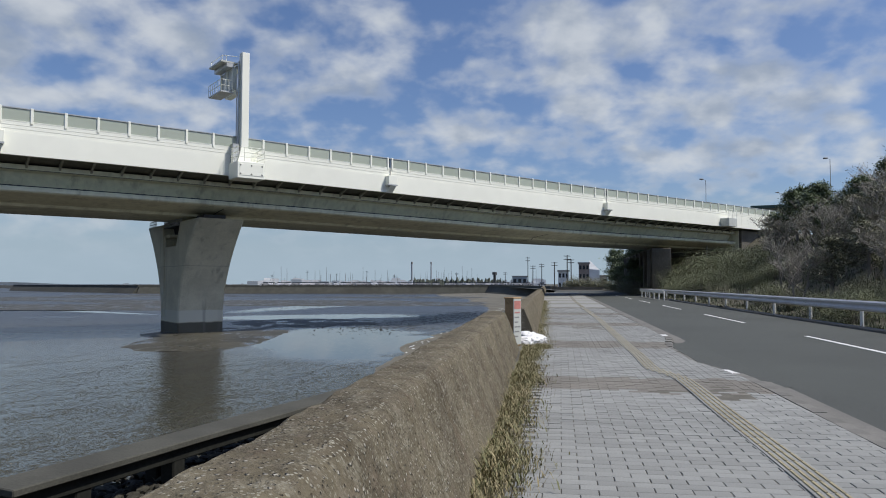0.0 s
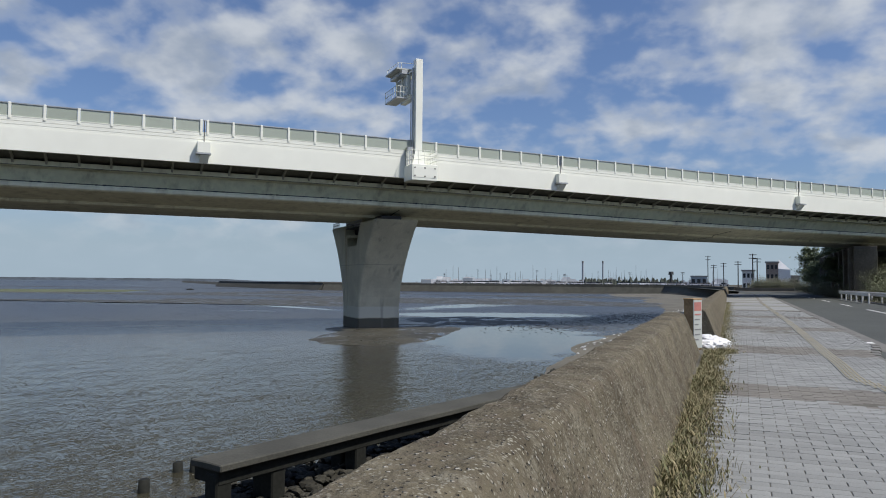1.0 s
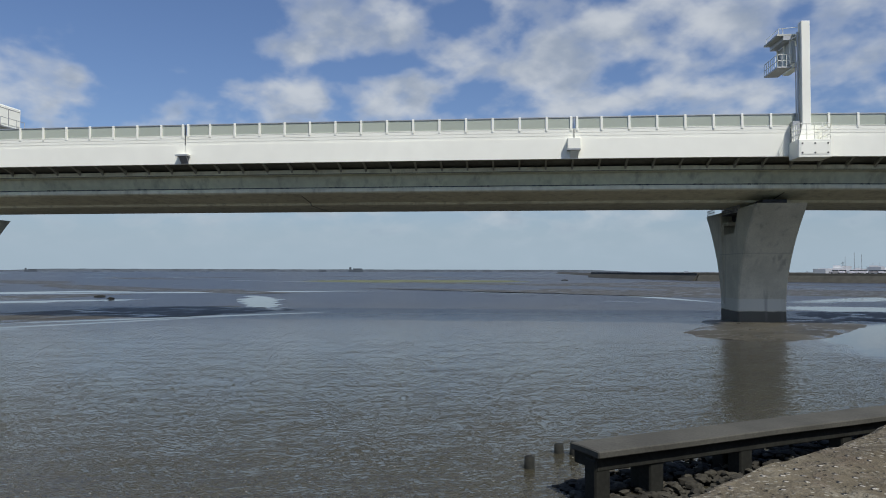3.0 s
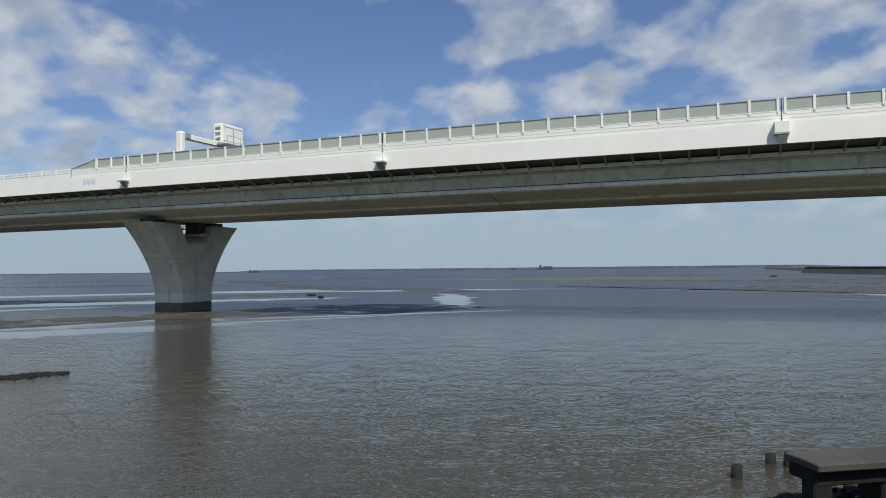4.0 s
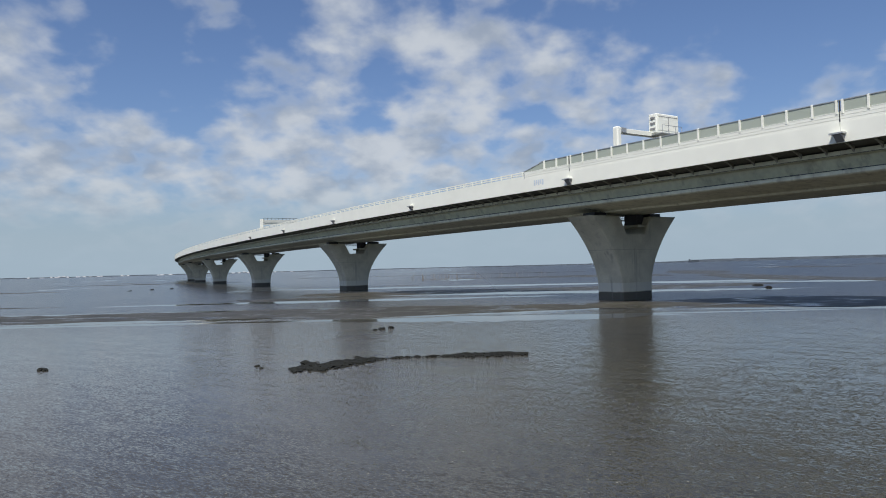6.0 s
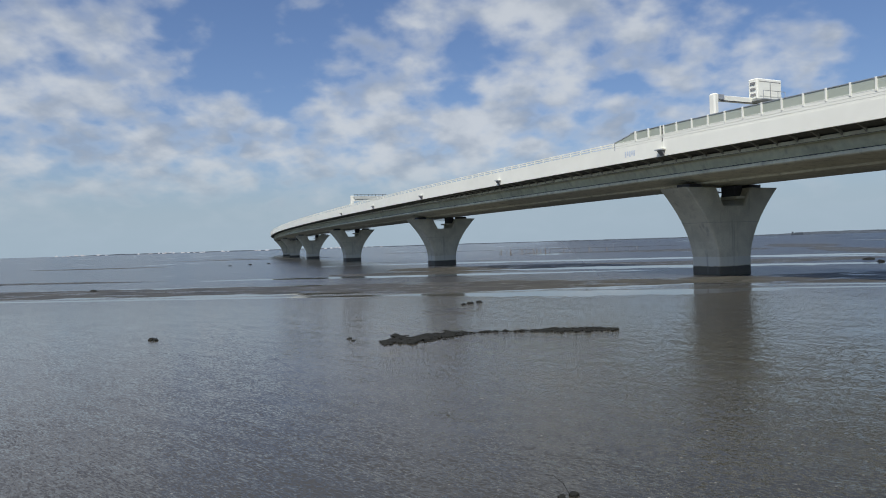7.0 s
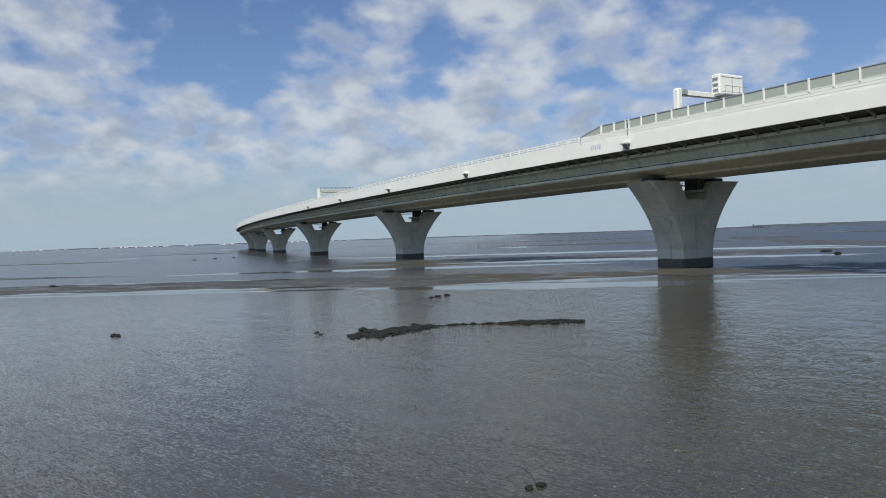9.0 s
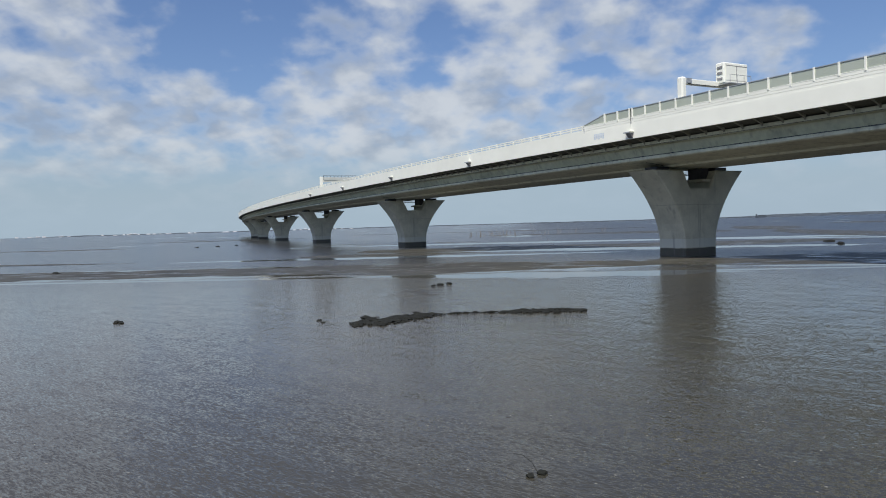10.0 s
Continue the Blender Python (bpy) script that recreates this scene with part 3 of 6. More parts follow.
def mud_long(x, y):
    """The long bank along the feet of the piers."""
    w = fbm(x, y, 0.06, 1.0)
    front, back = -60.5 + 2.6 * fbm(0, y, 0.05, 2.0), -78 + 5.5 * fbm(0, y, 0.045, 7.0)
    front += 3.5 * smooth(-20, 12, y) * -1 + 3.0 * smooth(20, 34, y)
    e = min(front - x, x - back) + 1.6 * w
    e = min(e, (47 - y) * 0.5 + w)
    low = 0.05 * smooth(8, -18, y)
    return 0.17 * smooth(-2, 4, e) - 0.06 - low - 0.5 * low * smooth(2, 7, e) + 0.02 * fbm(x, y, 0.5, 4.0) + (0.012 + low) * noise.noise(Vector((x * 0.45, y * 0.13, 8.0)))


def mud_apron(x, y):
    """Mud round the foot of the pier in the water, with a tongue towards the beach."""
    w = fbm(x, y, 0.12, 11.0)
    d1 = 1 - math.hypot((x + 19.5) / 6.0, (y - 61) / 8)
    d2 = 1 - math.hypot((x + 14.5) / 8.5, (y - 76.5) / 10)
    d3 = 1 - math.hypot((x + 17.6) / 5.6, (y - 53.5) / 10.5)
    return 0.15 * smooth(-0.15, 0.4, max(d1, d2, d3) + 0.22 * w) - 0.06 + 0.02 * fbm(x, y, 0.8, 6.0)


def shore(p, q):
    """The beach at the foot of the sea wall; p, q in the road frame (x = q, y = p)."""
    width = 6.6 + 2.1 * smooth(20, 46, p) + 2 * fbm(p, 0, 0.05, 31.0) + 9 * smooth(100, 160, p) + 30 * smooth(150, 290, p)
    width *= 0.3 + 0.7 * smooth(-7, 4, p)
    e = (q + 1.2 + width) / width
    return 0.75 * e + 0.12 * fbm(p, q, 0.5, 33.0) * min(1, max(0.2, e))


water()
mound("mud_bank", "long wet brown mudbank along the bridge piers", -96, -52, -95, 56, 0.8, mud_long, M_MUD)
mound("mud_apron", "wet brown mud round the foot of a bridge pier", -36, 6, 44, 96, 0.6, mud_apron, M_MUD)
mound("beach", "sandy grey beach strewn with shells below the sea wall", -48, -0.9, -16, 300, 0.9, lambda q, p: shore(p, q), M_SAND, "beach", m=ROAD_M)


# low bars far out, bare at low tide
mound("sand_bar", "low far sandbars bared by the tide", -420, -110, 60, 330, 6.0, lambda x, y: 0.35 * (fbm(x * 0.25 + y * 0.2, y, 0.02, 41.0) - 0.22), M_MUD, kind="stuff", whole=False)
mound("sand_bar", "low far sandbars bared by the tide", -420, -95, -190, 60, 5.0, lambda x, y: 0.3 * (fbm(x * 1.0, y * 0.3, 0.022, 47.0) - 0.28), M_MUD, kind="stuff", whole=False)
mound("sand_bar", "low far sandbars bared by the tide", -130, 30, 110, 300, 4.0, lambda x, y: 0.3 * (fbm(x * 0.35, y, 0.03, 52.0) - 0.02), M_MUD, kind="stuff", whole=False)

mound("shoal", "rippled brown mud shoal just under the water", -50, -38, -12, -1, 0.35, lambda x, y: 0.05 * (1 - math.hypot((x + 44.2) / 5.2, (y + 6.8) / 2.6)) - 0.032 + 0.04 * noise.noise(Vector((x * 2.6, y * 0.9, 3.0))), M_MUD, whole=False)
mound("weed_bar", "far low sandbar green with weed", -265, -145, 145, 265, 3.0, lambda x, y: 0.5 * (1 - math.hypot((x + y) * 0.7 / 46, ((x + 205) - (y - 205)) * 0.7 / 36)) + 0.08 * fbm(x, y, 0.06, 3.0), M_WEED)

# ---- land: road, verge, hill ----


def strip(name, q0, q1, p0, p1, z, mat, label, category, thick=0.3):
    bm = bmesh.new()
    n = 24
    ps = [p0 + (p1 - p0) * i / n for i in range(n + 1)]
    vs = [[bm.verts.new((q, p, zz)) for q, zz in ((q0, z), (q1, z), (q1, z - thick), (q0, z - thick))] for p in ps]
    for i in range(n):
        for j in range(4):
            bm.faces.new((vs[i][j], vs[i][(j + 1) % 4], vs[i + 1][(j + 1) % 4], vs[i + 1][j]))
    bm.faces.new(vs[0])
    bm.faces.new(vs[-1])
    return thing(name, label, category, m=ROAD_M, me=bm_mesh(name, bm, mat), kind="structure")


KERB = 2.98
strip("pavement", -2.6, KERB - 0.54, -14, 118, LAND - 0.008, M_JOINT, "sandy bed under the paving blocks", "pavement", 2.6)
strip("road", KERB, 10.1, -40, 160, ROADZ, M_ASPHALT, "two-lane grey asphalt road", "road")


def hill(q, p):
    """Embankment beside the road, rising to the bridge's approach."""
    rise = 6.6 * smooth(11.5, 28, q) * smooth(6, 26, p)
    # the approach embankment behind the abutment
    x = p * math.sin(ROAD_AZ) + q * math.cos(ROAD_AZ)
    y = p * math.cos(ROAD_AZ) - q * math.sin(ROAD_AZ)
    n = Vector((-math.sin(PHI), math.cos(PHI)))
    u = Vector((-math.cos(PHI), -math.sin(PHI)))
    s, o = x * u.x + y * u.y, x * n.x + y * n.y - NEAR
    app = 9.0 * smooth(11.0, 17.0, q) * smooth(-84, -104, s) * smooth(-16, -1, o) * smooth(40, 22, o)
    return ROADZ + 0.02 + max(rise, app) + 0.25 * fbm(q, p, 0.2, 61.0)


mound("verge", "overgrown embankment of dry grass and soil", 10.1, 130, -40, 190, 2.0, hill, M_SOIL, "embankment", m=ROAD_M)
# land ahead, past the end of the road, to the horizon
me = mesh_of("land", [rd(160, 0, ROADZ - 0.1), rd(160, 900, ROADZ - 0.1), rd(3000, 2500, 2), rd(3000, -900, 2), Vector((-245, 425, 3.3)), Vector((-127, 306, 3.3)), Vector((-20, 305, 3.3)), Vector((22, 300, 3.2))], [tuple(range(8))], M_SOIL)
thing("land", "flat far land behind the breakwater", "ground", me=me, kind="structure")
me = mesh_of("land", [rd(118, -1.3, LAND - 0.1), rd(118, 11, LAND - 0.1), rd(160, 11, LAND - 0.1), rd(160, 0, LAND - 0.1), Vector((22, 300, 3.19)), rd(200, -1.0, LAND - 0.1)], [(0, 1, 2, 3, 4, 5)], M_ASPHALT)
thing("land", "asphalt yard where the road bends away", "ground", me=me, kind="structure")
me = mesh_of("land", [rd(-40, -1.2, LAND - 0.4), rd(-40, 600, LAND - 0.4), rd(-900, 600, 2), rd(-900, -1.2, 2)], [(0, 1, 2, 3)], M_SOIL)
thing("land", "flat land behind the road", "ground", me=me, kind="structure")
me = mesh_of("land", [rd(-40, 129, LAND), rd(190, 129, LAND), rd(190, 900, LAND), rd(-40, 900, LAND)], [(0, 1, 2, 3)], M_SOIL)
thing("land", "flat land beyond the embankment", "ground", me=me, kind="structure")


# ---- sea wall ----
TOP = EYE - 0.624


def sea_wall(name, M, p0, p1, q_shift, step, label, amp):
    """A weathered wall with a battered road face; rounded, chipped crest."""
    sec = [(-0.44, LAND - 0.6), (-0.46, LAND), (-0.56, LAND + 0.28), (-0.66, LAND + 0.55), (-0.745, TOP - 0.06), (-0.775, TOP - 0.02), (-0.83, TOP), (-1.0, TOP + 0.012), (-1.15, TOP), (-1.2, TOP - 0.03), (-1.225, TOP - 0.09), (-1.30, 1.8), (-1.42, -0.4)]
    pts = []
    for (a, b), (c, d) in zip(sec, sec[1:]):
        k = max(1, int(math.hypot(c - a, d - b) / (step * 1.2)))
        pts += [(a + (c - a) * i / k, b + (d - b) * i / k) for i in range(k)]
    pts.append(sec[-1])
    n = int((p1 - p0) / step)
    verts, faces = [], []
    for i in range(n + 1):
        p = p0 + (p1 - p0) * i / n
        for q, z in pts:
            w = amp * (wobble(q, p, z, 2.2) + 0.6 * wobble(q, p, z, 7.0) + 0.35 * wobble(q, p, z, 17.0))
            verts.append((q + q_shift + w, p, z + 0.7 * amp * (wobble(q + 9, p, z, 3.1) + 0.5 * wobble(q + 9, p, z, 11.0))))
    k = len(pts)
    for i in range(n):
        for j in range(k - 1):
            a = i * k + j
            faces.append((a, a + k, a + k + 1, a + 1))
    faces.append(tuple(range(k)))
    faces.append(tuple(range(n * k, n * k + k))[::-1])
    return thing(name, label, "sea wall", m=M, me=mesh_of(name, verts, faces, M_WALL, smooth=False), kind="structure")


sea_wall("wall_sea_1", WALL_M, -9, 16.05, 0.0, 0.07, "low weathered concrete sea wall with exposed pebbles", 0.026)
sea_wall("wall_sea_2", WALL2_M, 18.3, 196, 0.18, 0.35, "low weathered concrete sea wall beside the pavement", 0.02)

# ---- bridge ----
FB, FT, GB, RT = 12.47, 13.95, 14.66, 15.58  # fascia foot, fascia top, pane foot, rail top
GLASS_END, LAND_END, FAR_END = 61.0, -106.0, 560.0
JOINTS = [-94.4, -64.4, -34.4, -4.4, 25.6, 53.6, 86.8, 116.3, 146.3, 176.3, 206.3, 236.3, 266.3, 296.3, 326.3]


def bridge():
    t = thing("road_bridge", "long white-sided road bridge on grey concrete girders over a tidal bay", "bridge")
    # girder: upright upper web, ledge, then a soffit that slopes in to a flat belly
    belly = [(2.7, 12.17), (1.93, 12.165), (1.9, 12.15), (1.9, 11.84), (2.6, 11.72), (3.2, 10.74), (1.95, 10.68), (1.9, 10.63), (1.9, 10.40), (2.05, 10.29), (2.8, 10.18), (5.2, 9.86), (5.35, 9.66), (6.2, 9.62), (11.8, 9.62), (12.6, 9.8), (15.9, 10.22), (16.15, 10.29), (16.15, 10.62), (15.5, 10.74), (15.85, 11.78), (15.9, 12.165), (15.3, 12.17)]
    part("girder", sweep("girder", belly, -96, FAR_END, 6, M_GIRDER), t, label="grey concrete box girder with stained flanks")
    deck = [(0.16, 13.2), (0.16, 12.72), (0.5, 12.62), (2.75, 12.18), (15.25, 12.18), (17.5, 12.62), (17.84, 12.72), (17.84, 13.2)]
    part("deck_slab", sweep("deck_slab", deck, LAND_END, FAR_END, 6, M_DECK), t, label="concrete deck slab with overhanging edge, coloured dark for its shaded underside")
    # fascia panels between the joints
    cuts = [LAND_END] + JOINTS + [FAR_END]
    for a, b in zip(cuts, cuts[1:]):
        top = FT if b <= GLASS_END else 14.3
        if a < GLASS_END < b:
            spans = ((a + 0.02, GLASS_END, FT), (GLASS_END, b - 0.02, 14.3))
        else:
            spans = ((a + 0.02, b - 0.02, top),)
        for c, d, z in spans:
            part("fascia_panel", sweep("fascia_panel", [(0.0, FB), (0.0, z), (0.14, z), (0.14, FB + 0.08), (0.3, FB + 0.02), (0.3, FB)], c, d, 5, M_WHITE), t, label="white painted fascia panel")
    part("far_fascia", sweep("far_fascia", [(17.86, FB), (17.86, 14.1), (18.0, 14.1), (18.0, FB)], LAND_END, FAR_END, 8, M_WHITE), t)
    # low parapet behind the posts, with three thin ledges
    for z0, z1, o in ((FT, FT + 0.21, 0.03), (FT + 0.225, FT + 0.44, 0.022), (FT + 0.455, GB, 0.014)):
        part("parapet_board", sweep("parapet_board", [(o, z0), (o, z1), (o + 0.1, z1), (o + 0.1, z0)], LAND_END, GLASS_END, 5, M_WHITE), t)
    part("top_rail", sweep("top_rail", [(0.0, RT - 0.07), (0.0, RT), (0.12, RT), (0.12, RT - 0.07)], LAND_END, GLASS_END - 3, 5, M_STEEL), t, label="grey metal top rail")
    part("pane_sill", sweep("pane_sill", [(0.0, GB), (0.0, GB + 0.05), (0.14, GB + 0.05), (0.14, GB)], LAND_END, GLASS_END, 5, M_WHITE), t)
    # posts and frosted panes, every two metres from the joints
    post = box_mesh("post", -0.085, 0.085, -0.035, 0.13, GB - 0.12, RT + 0.02, M_WHITE, 0.015)
    pane = box_mesh("pane", -0.9, 0.9, 0.045, 0.065, GB + 0.06, RT - 0.07, M_PANE)
    s = JOINTS[0] - 10
    stops = []
    for a, b in zip([JOINTS[0] - 12] + JOINTS, JOINTS):
        if a >= GLASS_END:
            break
        k = int(round((b - a) / 2.0))
        stops += [a + (b - a) * i / k for i in range(k)]
    stops += [JOINTS[5] + 2.0 * i for i in range(3)]
    stops = sorted({round(x, 2) for x in stops if LAND_END + 0.5 < x < GLASS_END - 2.5})
    for a, b in zip(stops, stops[1:] + [None]):
        for ds in ((-0.22, 0.22) if any(abs(a - j) < 0.3 for j in JOINTS) else (0.0,)):
            part("post", post, t, br_frame(a + ds))
        if b:
            part("pane", pane, t, br_frame((a + b) / 2))
    # the screen slopes down at its seaward end
    e = stops[-1]
    v = [br(e, 0.05, GB + 0.06), br(GLASS_END, 0.05, GB + 0.06), br(GLASS_END, 0.05, GB + 0.12), br(e, 0.05, RT - 0.05)]
    v += [x + Vector((0.012, 0.016, 0)) for x in v]
    part("pane", mesh_of("end_pane", v, [(0, 1, 2, 3), (7, 6, 5, 4), (0, 4, 5, 1), (1, 5, 6, 2), (2, 6, 7, 3), (3, 7, 4, 0)], M_PANE), t)
    part("end_rail", tubes_mesh("end_rail", [(br(e, 0.05, RT - 0.03), br(GLASS_END, 0.05, GB + 0.16), 0.05), (br(GLASS_END, 0.05, FT), br(GLASS_END, 0.05, GB + 0.2), 0.07)], M_STEEL), t)
    # open rails further out
    for z in (14.5, 14.74):
        part("guard_rail", sweep("guard_rail", [(0.0, z - 0.065), (0.0, z + 0.065), (0.1, z + 0.065), (0.1, z - 0.065)], GLASS_END, FAR_END, 6, M_WHITE), t)
    lowpost = box_mesh("rail_post", -0.08, 0.08, -0.02, 0.12, 14.3, 14.78, M_WHITE)
    s = GLASS_END + 0.3
    while s < 330:
        part("rail_post", lowpost, t, br_frame(s))
        s += 2.0
    # ribs under the overhang, its shade put into their darker colour
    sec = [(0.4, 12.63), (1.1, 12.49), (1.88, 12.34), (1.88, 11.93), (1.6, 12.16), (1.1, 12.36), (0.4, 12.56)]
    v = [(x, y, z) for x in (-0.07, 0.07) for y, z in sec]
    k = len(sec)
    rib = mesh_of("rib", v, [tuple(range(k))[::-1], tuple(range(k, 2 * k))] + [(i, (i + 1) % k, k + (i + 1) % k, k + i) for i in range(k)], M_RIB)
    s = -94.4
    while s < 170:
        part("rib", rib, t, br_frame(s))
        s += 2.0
    # dark sealed seam along the ledge
    part("ledge_seam", sweep("ledge_seam", [(1.94, 10.70), (1.94, 10.76), (2.0, 10.76), (2.0, 10.70)], -96, 330, 6, M_DARK), t, label="dark seam line along the girder ledge")
    part("ledge_seam", sweep("ledge_seam", [(1.885, 11.80), (1.885, 11.835), (1.94, 11.835), (1.94, 11.80)], -96, 330, 6, M_DECK), t)
    # bolts along the ledge
    bolt = box_mesh("bolt", -0.09, 0.09, 1.96, 2.12, 10.675, 10.78, M_DARK)
    s = -90.0
    while s < 110:
        part("bolt", bolt, t, br_frame(s))
        part("bolt", bolt, t, br_frame(s + 0.5))
        s += 4.0
    # drain boxes hung at the joints
    for j in JOINTS[1:10]:
        f = br_frame(j)
        bm = bmesh.new()
        box(bm, -0.5, 0.42, -0.55, 0.0, 13.15, 13.92 if j < 20 else 13.22, 0.02)
        b = part("drain_box", bm_mesh("drain_box", bm, M_WHITE), t, f, "white box over the expansion joint")
        part("shelf", box_mesh("shelf", -0.56, 0.44, -0.58, 0.02, 13.04, 13.14, M_STEEL), b)
        part("gusset", mesh_of("gusset", [(-0.3, 0, 13.0), (0.3, 0, 13.0), (-0.3, -0.5, 13.0), (0.3, -0.5, 13.0), (-0.3, 0, 12.5), (0.3, 0, 12.5)], [(0, 2, 4), (1, 5, 3), (0, 1, 3, 2), (2, 3, 5, 4), (0, 4, 5, 1)], M_WHITE if j < 20 else M_FARGREY), b)
        if j > GLASS_END:
            continue
        part("joint_seam", box_mesh("joint_seam", -0.03, 0.03, -0.012, 0.12, FT, RT - 0.05, M_DARK), t, f)
    # unreadable blue stencil on the fascia
    for i in range(5):
        f = br_frame(59.2 - 0.34 * i)
        part("stencil_bar", box_mesh("stencil_bar", -0.13, 0.13, -0.004, -0.001, 13.0 + 0.12 * (i % 2), 13.62, M_STENCIL), t, f)
    # end box near the abutment
    f = br_frame(-89.5)
    bm = bmesh.new()
    box(bm, -0.8, 1.3, -1.3, -0.01, 12.4, 13.55, 0.03)
    b = part("service_box", bm_mesh("service_box", bm, M_PALE), t, f, "pale grey service platform")
    part("platform_rail", tubes_mesh("platform_rail", [((x, -1.25, 13.55), (x, -1.25, 14.7), 0.03) for x in (-0.75, 0.25, 1.25)] + [((-0.75, -1.25, z), (1.25, -1.25, z), 0.03) for z in (14.15, 14.7)], M_WHITE), b)
    # seam plates on the soffit
    for k in range(-2, 5):
        s = k * 37.3 + 17
        part("soffit_joint", sweep("soffit_joint", [(2.7, 10.175), (5.2, 9.855), (5.35, 9.655), (6.2, 9.615), (11.8, 9.615), (11.8, 9.6), (6.2, 9.6), (5.33, 9.64), (5.18, 9.84), (2.68, 10.16)], s, s + 0.08, 1, M_DECK), t)


bridge()


# ---- piers ----
def pier_mesh():
    """A stem that flares into two arms across the bridge, with a notch between them."""
    top, base, thick = 9.3, 2.35, 1.9
    zs = [-1.0, 0.0, 1.0, 2.0, 2.8, 3.6, 4.4, 5.2, 6.0, 6.8, 7.55, 8.4, top]

    def half(z):
        k = min(max((z - 1.6) / (top - 1.6), 0), 1)
        return base + 4.45 * k ** 1.75

    outline = [(-half(z), z) for z in zs]
    outline += [(-2.5, top), (-1.45, 7.35), (1.45, 7.35), (2.5, top)]
    outline += [(half(z), z) for z in reversed(zs)]
    bm = bmesh.new()
    a = [bm.verts.new((-thick, y, z)) for y, z in outline]
    b = [bm.verts.new((thick, y, z)) for y, z in outline]
    n = len(outline)
    for i in range(n):
        bm.faces.new((a[i], a[(i + 1) % n], b[(i + 1) % n], b[i]))
    fa, fb = bm.faces.new(a), bm.faces.new(b[::-1])
    bmesh.ops.recalc_face_normals(bm, faces=bm.faces)
    edges = [e for e in bm.edges if len([f for f in e.link_faces if len(f.verts) > 4]) == 1]
    bmesh.ops.bevel(bm, geom=edges, offset=0.12, segments=1, affect="EDGES")
    bmesh.ops.triangulate(bm, faces=[f for f in bm.faces if len(f.verts) > 4])
    return bm_mesh("pier_body", bm, M_PIER)


def piers():
    body = pier_mesh()
    bearing = box_mesh("bearing", -0.9, 0.9, -0.9, 0.9, 9.3, 9.72, M_DARK, 0.03)
    first = None
    for k in range(7):
        s = -19.94 + 74.63 * k
        f = br_frame(s, 9.0)
        f.translation.z = 0
        if first is None:
            first = thing("bridge_pier", "grey concrete bridge pier with two flaring arms, tide-stained at its foot", "bridge pier", f, group="bridge piers")
            part("pier_body", body, first)
            for y in (-4.4, 4.4):
                part("bearing", bearing, first, Matrix.Translation((0, y, -drop(s) * 0)))
            # inspection walks between the arms and at the far arm's top
            for y0, y1, x in ((-2.3, 2.4, -1.7), (4.4, 6.5, -1.8)):
                z = 9.05 if y0 < 0 else 9.25
                segs = [((x, y0, z + h), (x, y1, z + h), 0.03) for h in (0.0, 0.25, 0.5)]
                m = int((y1 - y0) / 0.3)
                segs += [((x, y0 + (y1 - y0) * i / m, z), (x, y0 + (y1 - y0) * i / m, z + 0.5), 0.022) for i in range(m + 1)]
                part("walk_railing", tubes_mesh("walk_railing", segs, M_STEEL, 4), first, label="pale inspection walkway railing")
            part("walk_floor", box_mesh("walk_floor", -1.8, -0.8, -1.0, 2.4, 8.98, 9.04, M_DARK), first)
            part("bearing_plinth", box_mesh("bearing_plinth", -0.9, 0.9, 1.2, 2.45, 8.4, 9.6, M_DARK, 0.05), first)
            part("plinth_ledge", box_mesh("plinth_ledge", -1.75, 1.6, 0.7, 2.2, 8.1, 8.39, M_PIER, 0.04), first)
            part("inner_rib", mesh_of("inner_rib", [(-1.93, 1.45, 8.2), (-1.93, 1.95, 8.2), (-1.93, 1.35, 2.0), (-1.93, 1.0, 2.0), (-1.86, 1.4, 8.3), (-1.86, 2.0, 8.3), (-1.86, 1.4, 1.9), (-1.86, 0.95, 1.9)], [(3, 2, 1, 0), (0, 1, 5, 4), (1, 2, 6, 5), (2, 3, 7, 6), (3, 0, 4, 7)], M_PIER), first)
            part("drain_pipe", tubes_mesh("drain_pipe", [((-1.95, 1.9, 9.2), (-1.95, 1.4, 6.0), 0.07), ((-1.95, 1.4, 6.0), (-1.95, 1.3, 1.4), 0.07)], M_PIER), first)
        else:
            copy_thing(first, f)


piers()


def abutment():
    """The retaining wall beside the road, coloured dark for the bridge's deep shade, and the seat that the girder ends
    on.
    """
    seat = thing("girder_seat", "concrete seat under the girder's landward end, coloured dark for shade", "abutment", br_frame(-101.5))
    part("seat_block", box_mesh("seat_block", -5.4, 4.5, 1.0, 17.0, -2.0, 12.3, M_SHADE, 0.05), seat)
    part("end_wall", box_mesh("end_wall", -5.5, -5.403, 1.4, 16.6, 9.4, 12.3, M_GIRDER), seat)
    t = thing("bridge_abutment", "concrete abutment wall under the bridge's landward end, coloured dark for shade", "abutment", ROAD_M)
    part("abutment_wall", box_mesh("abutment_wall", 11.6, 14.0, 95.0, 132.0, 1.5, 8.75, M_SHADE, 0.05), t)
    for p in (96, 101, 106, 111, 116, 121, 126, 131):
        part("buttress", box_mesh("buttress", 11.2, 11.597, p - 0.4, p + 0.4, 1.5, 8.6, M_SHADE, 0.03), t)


abutment()


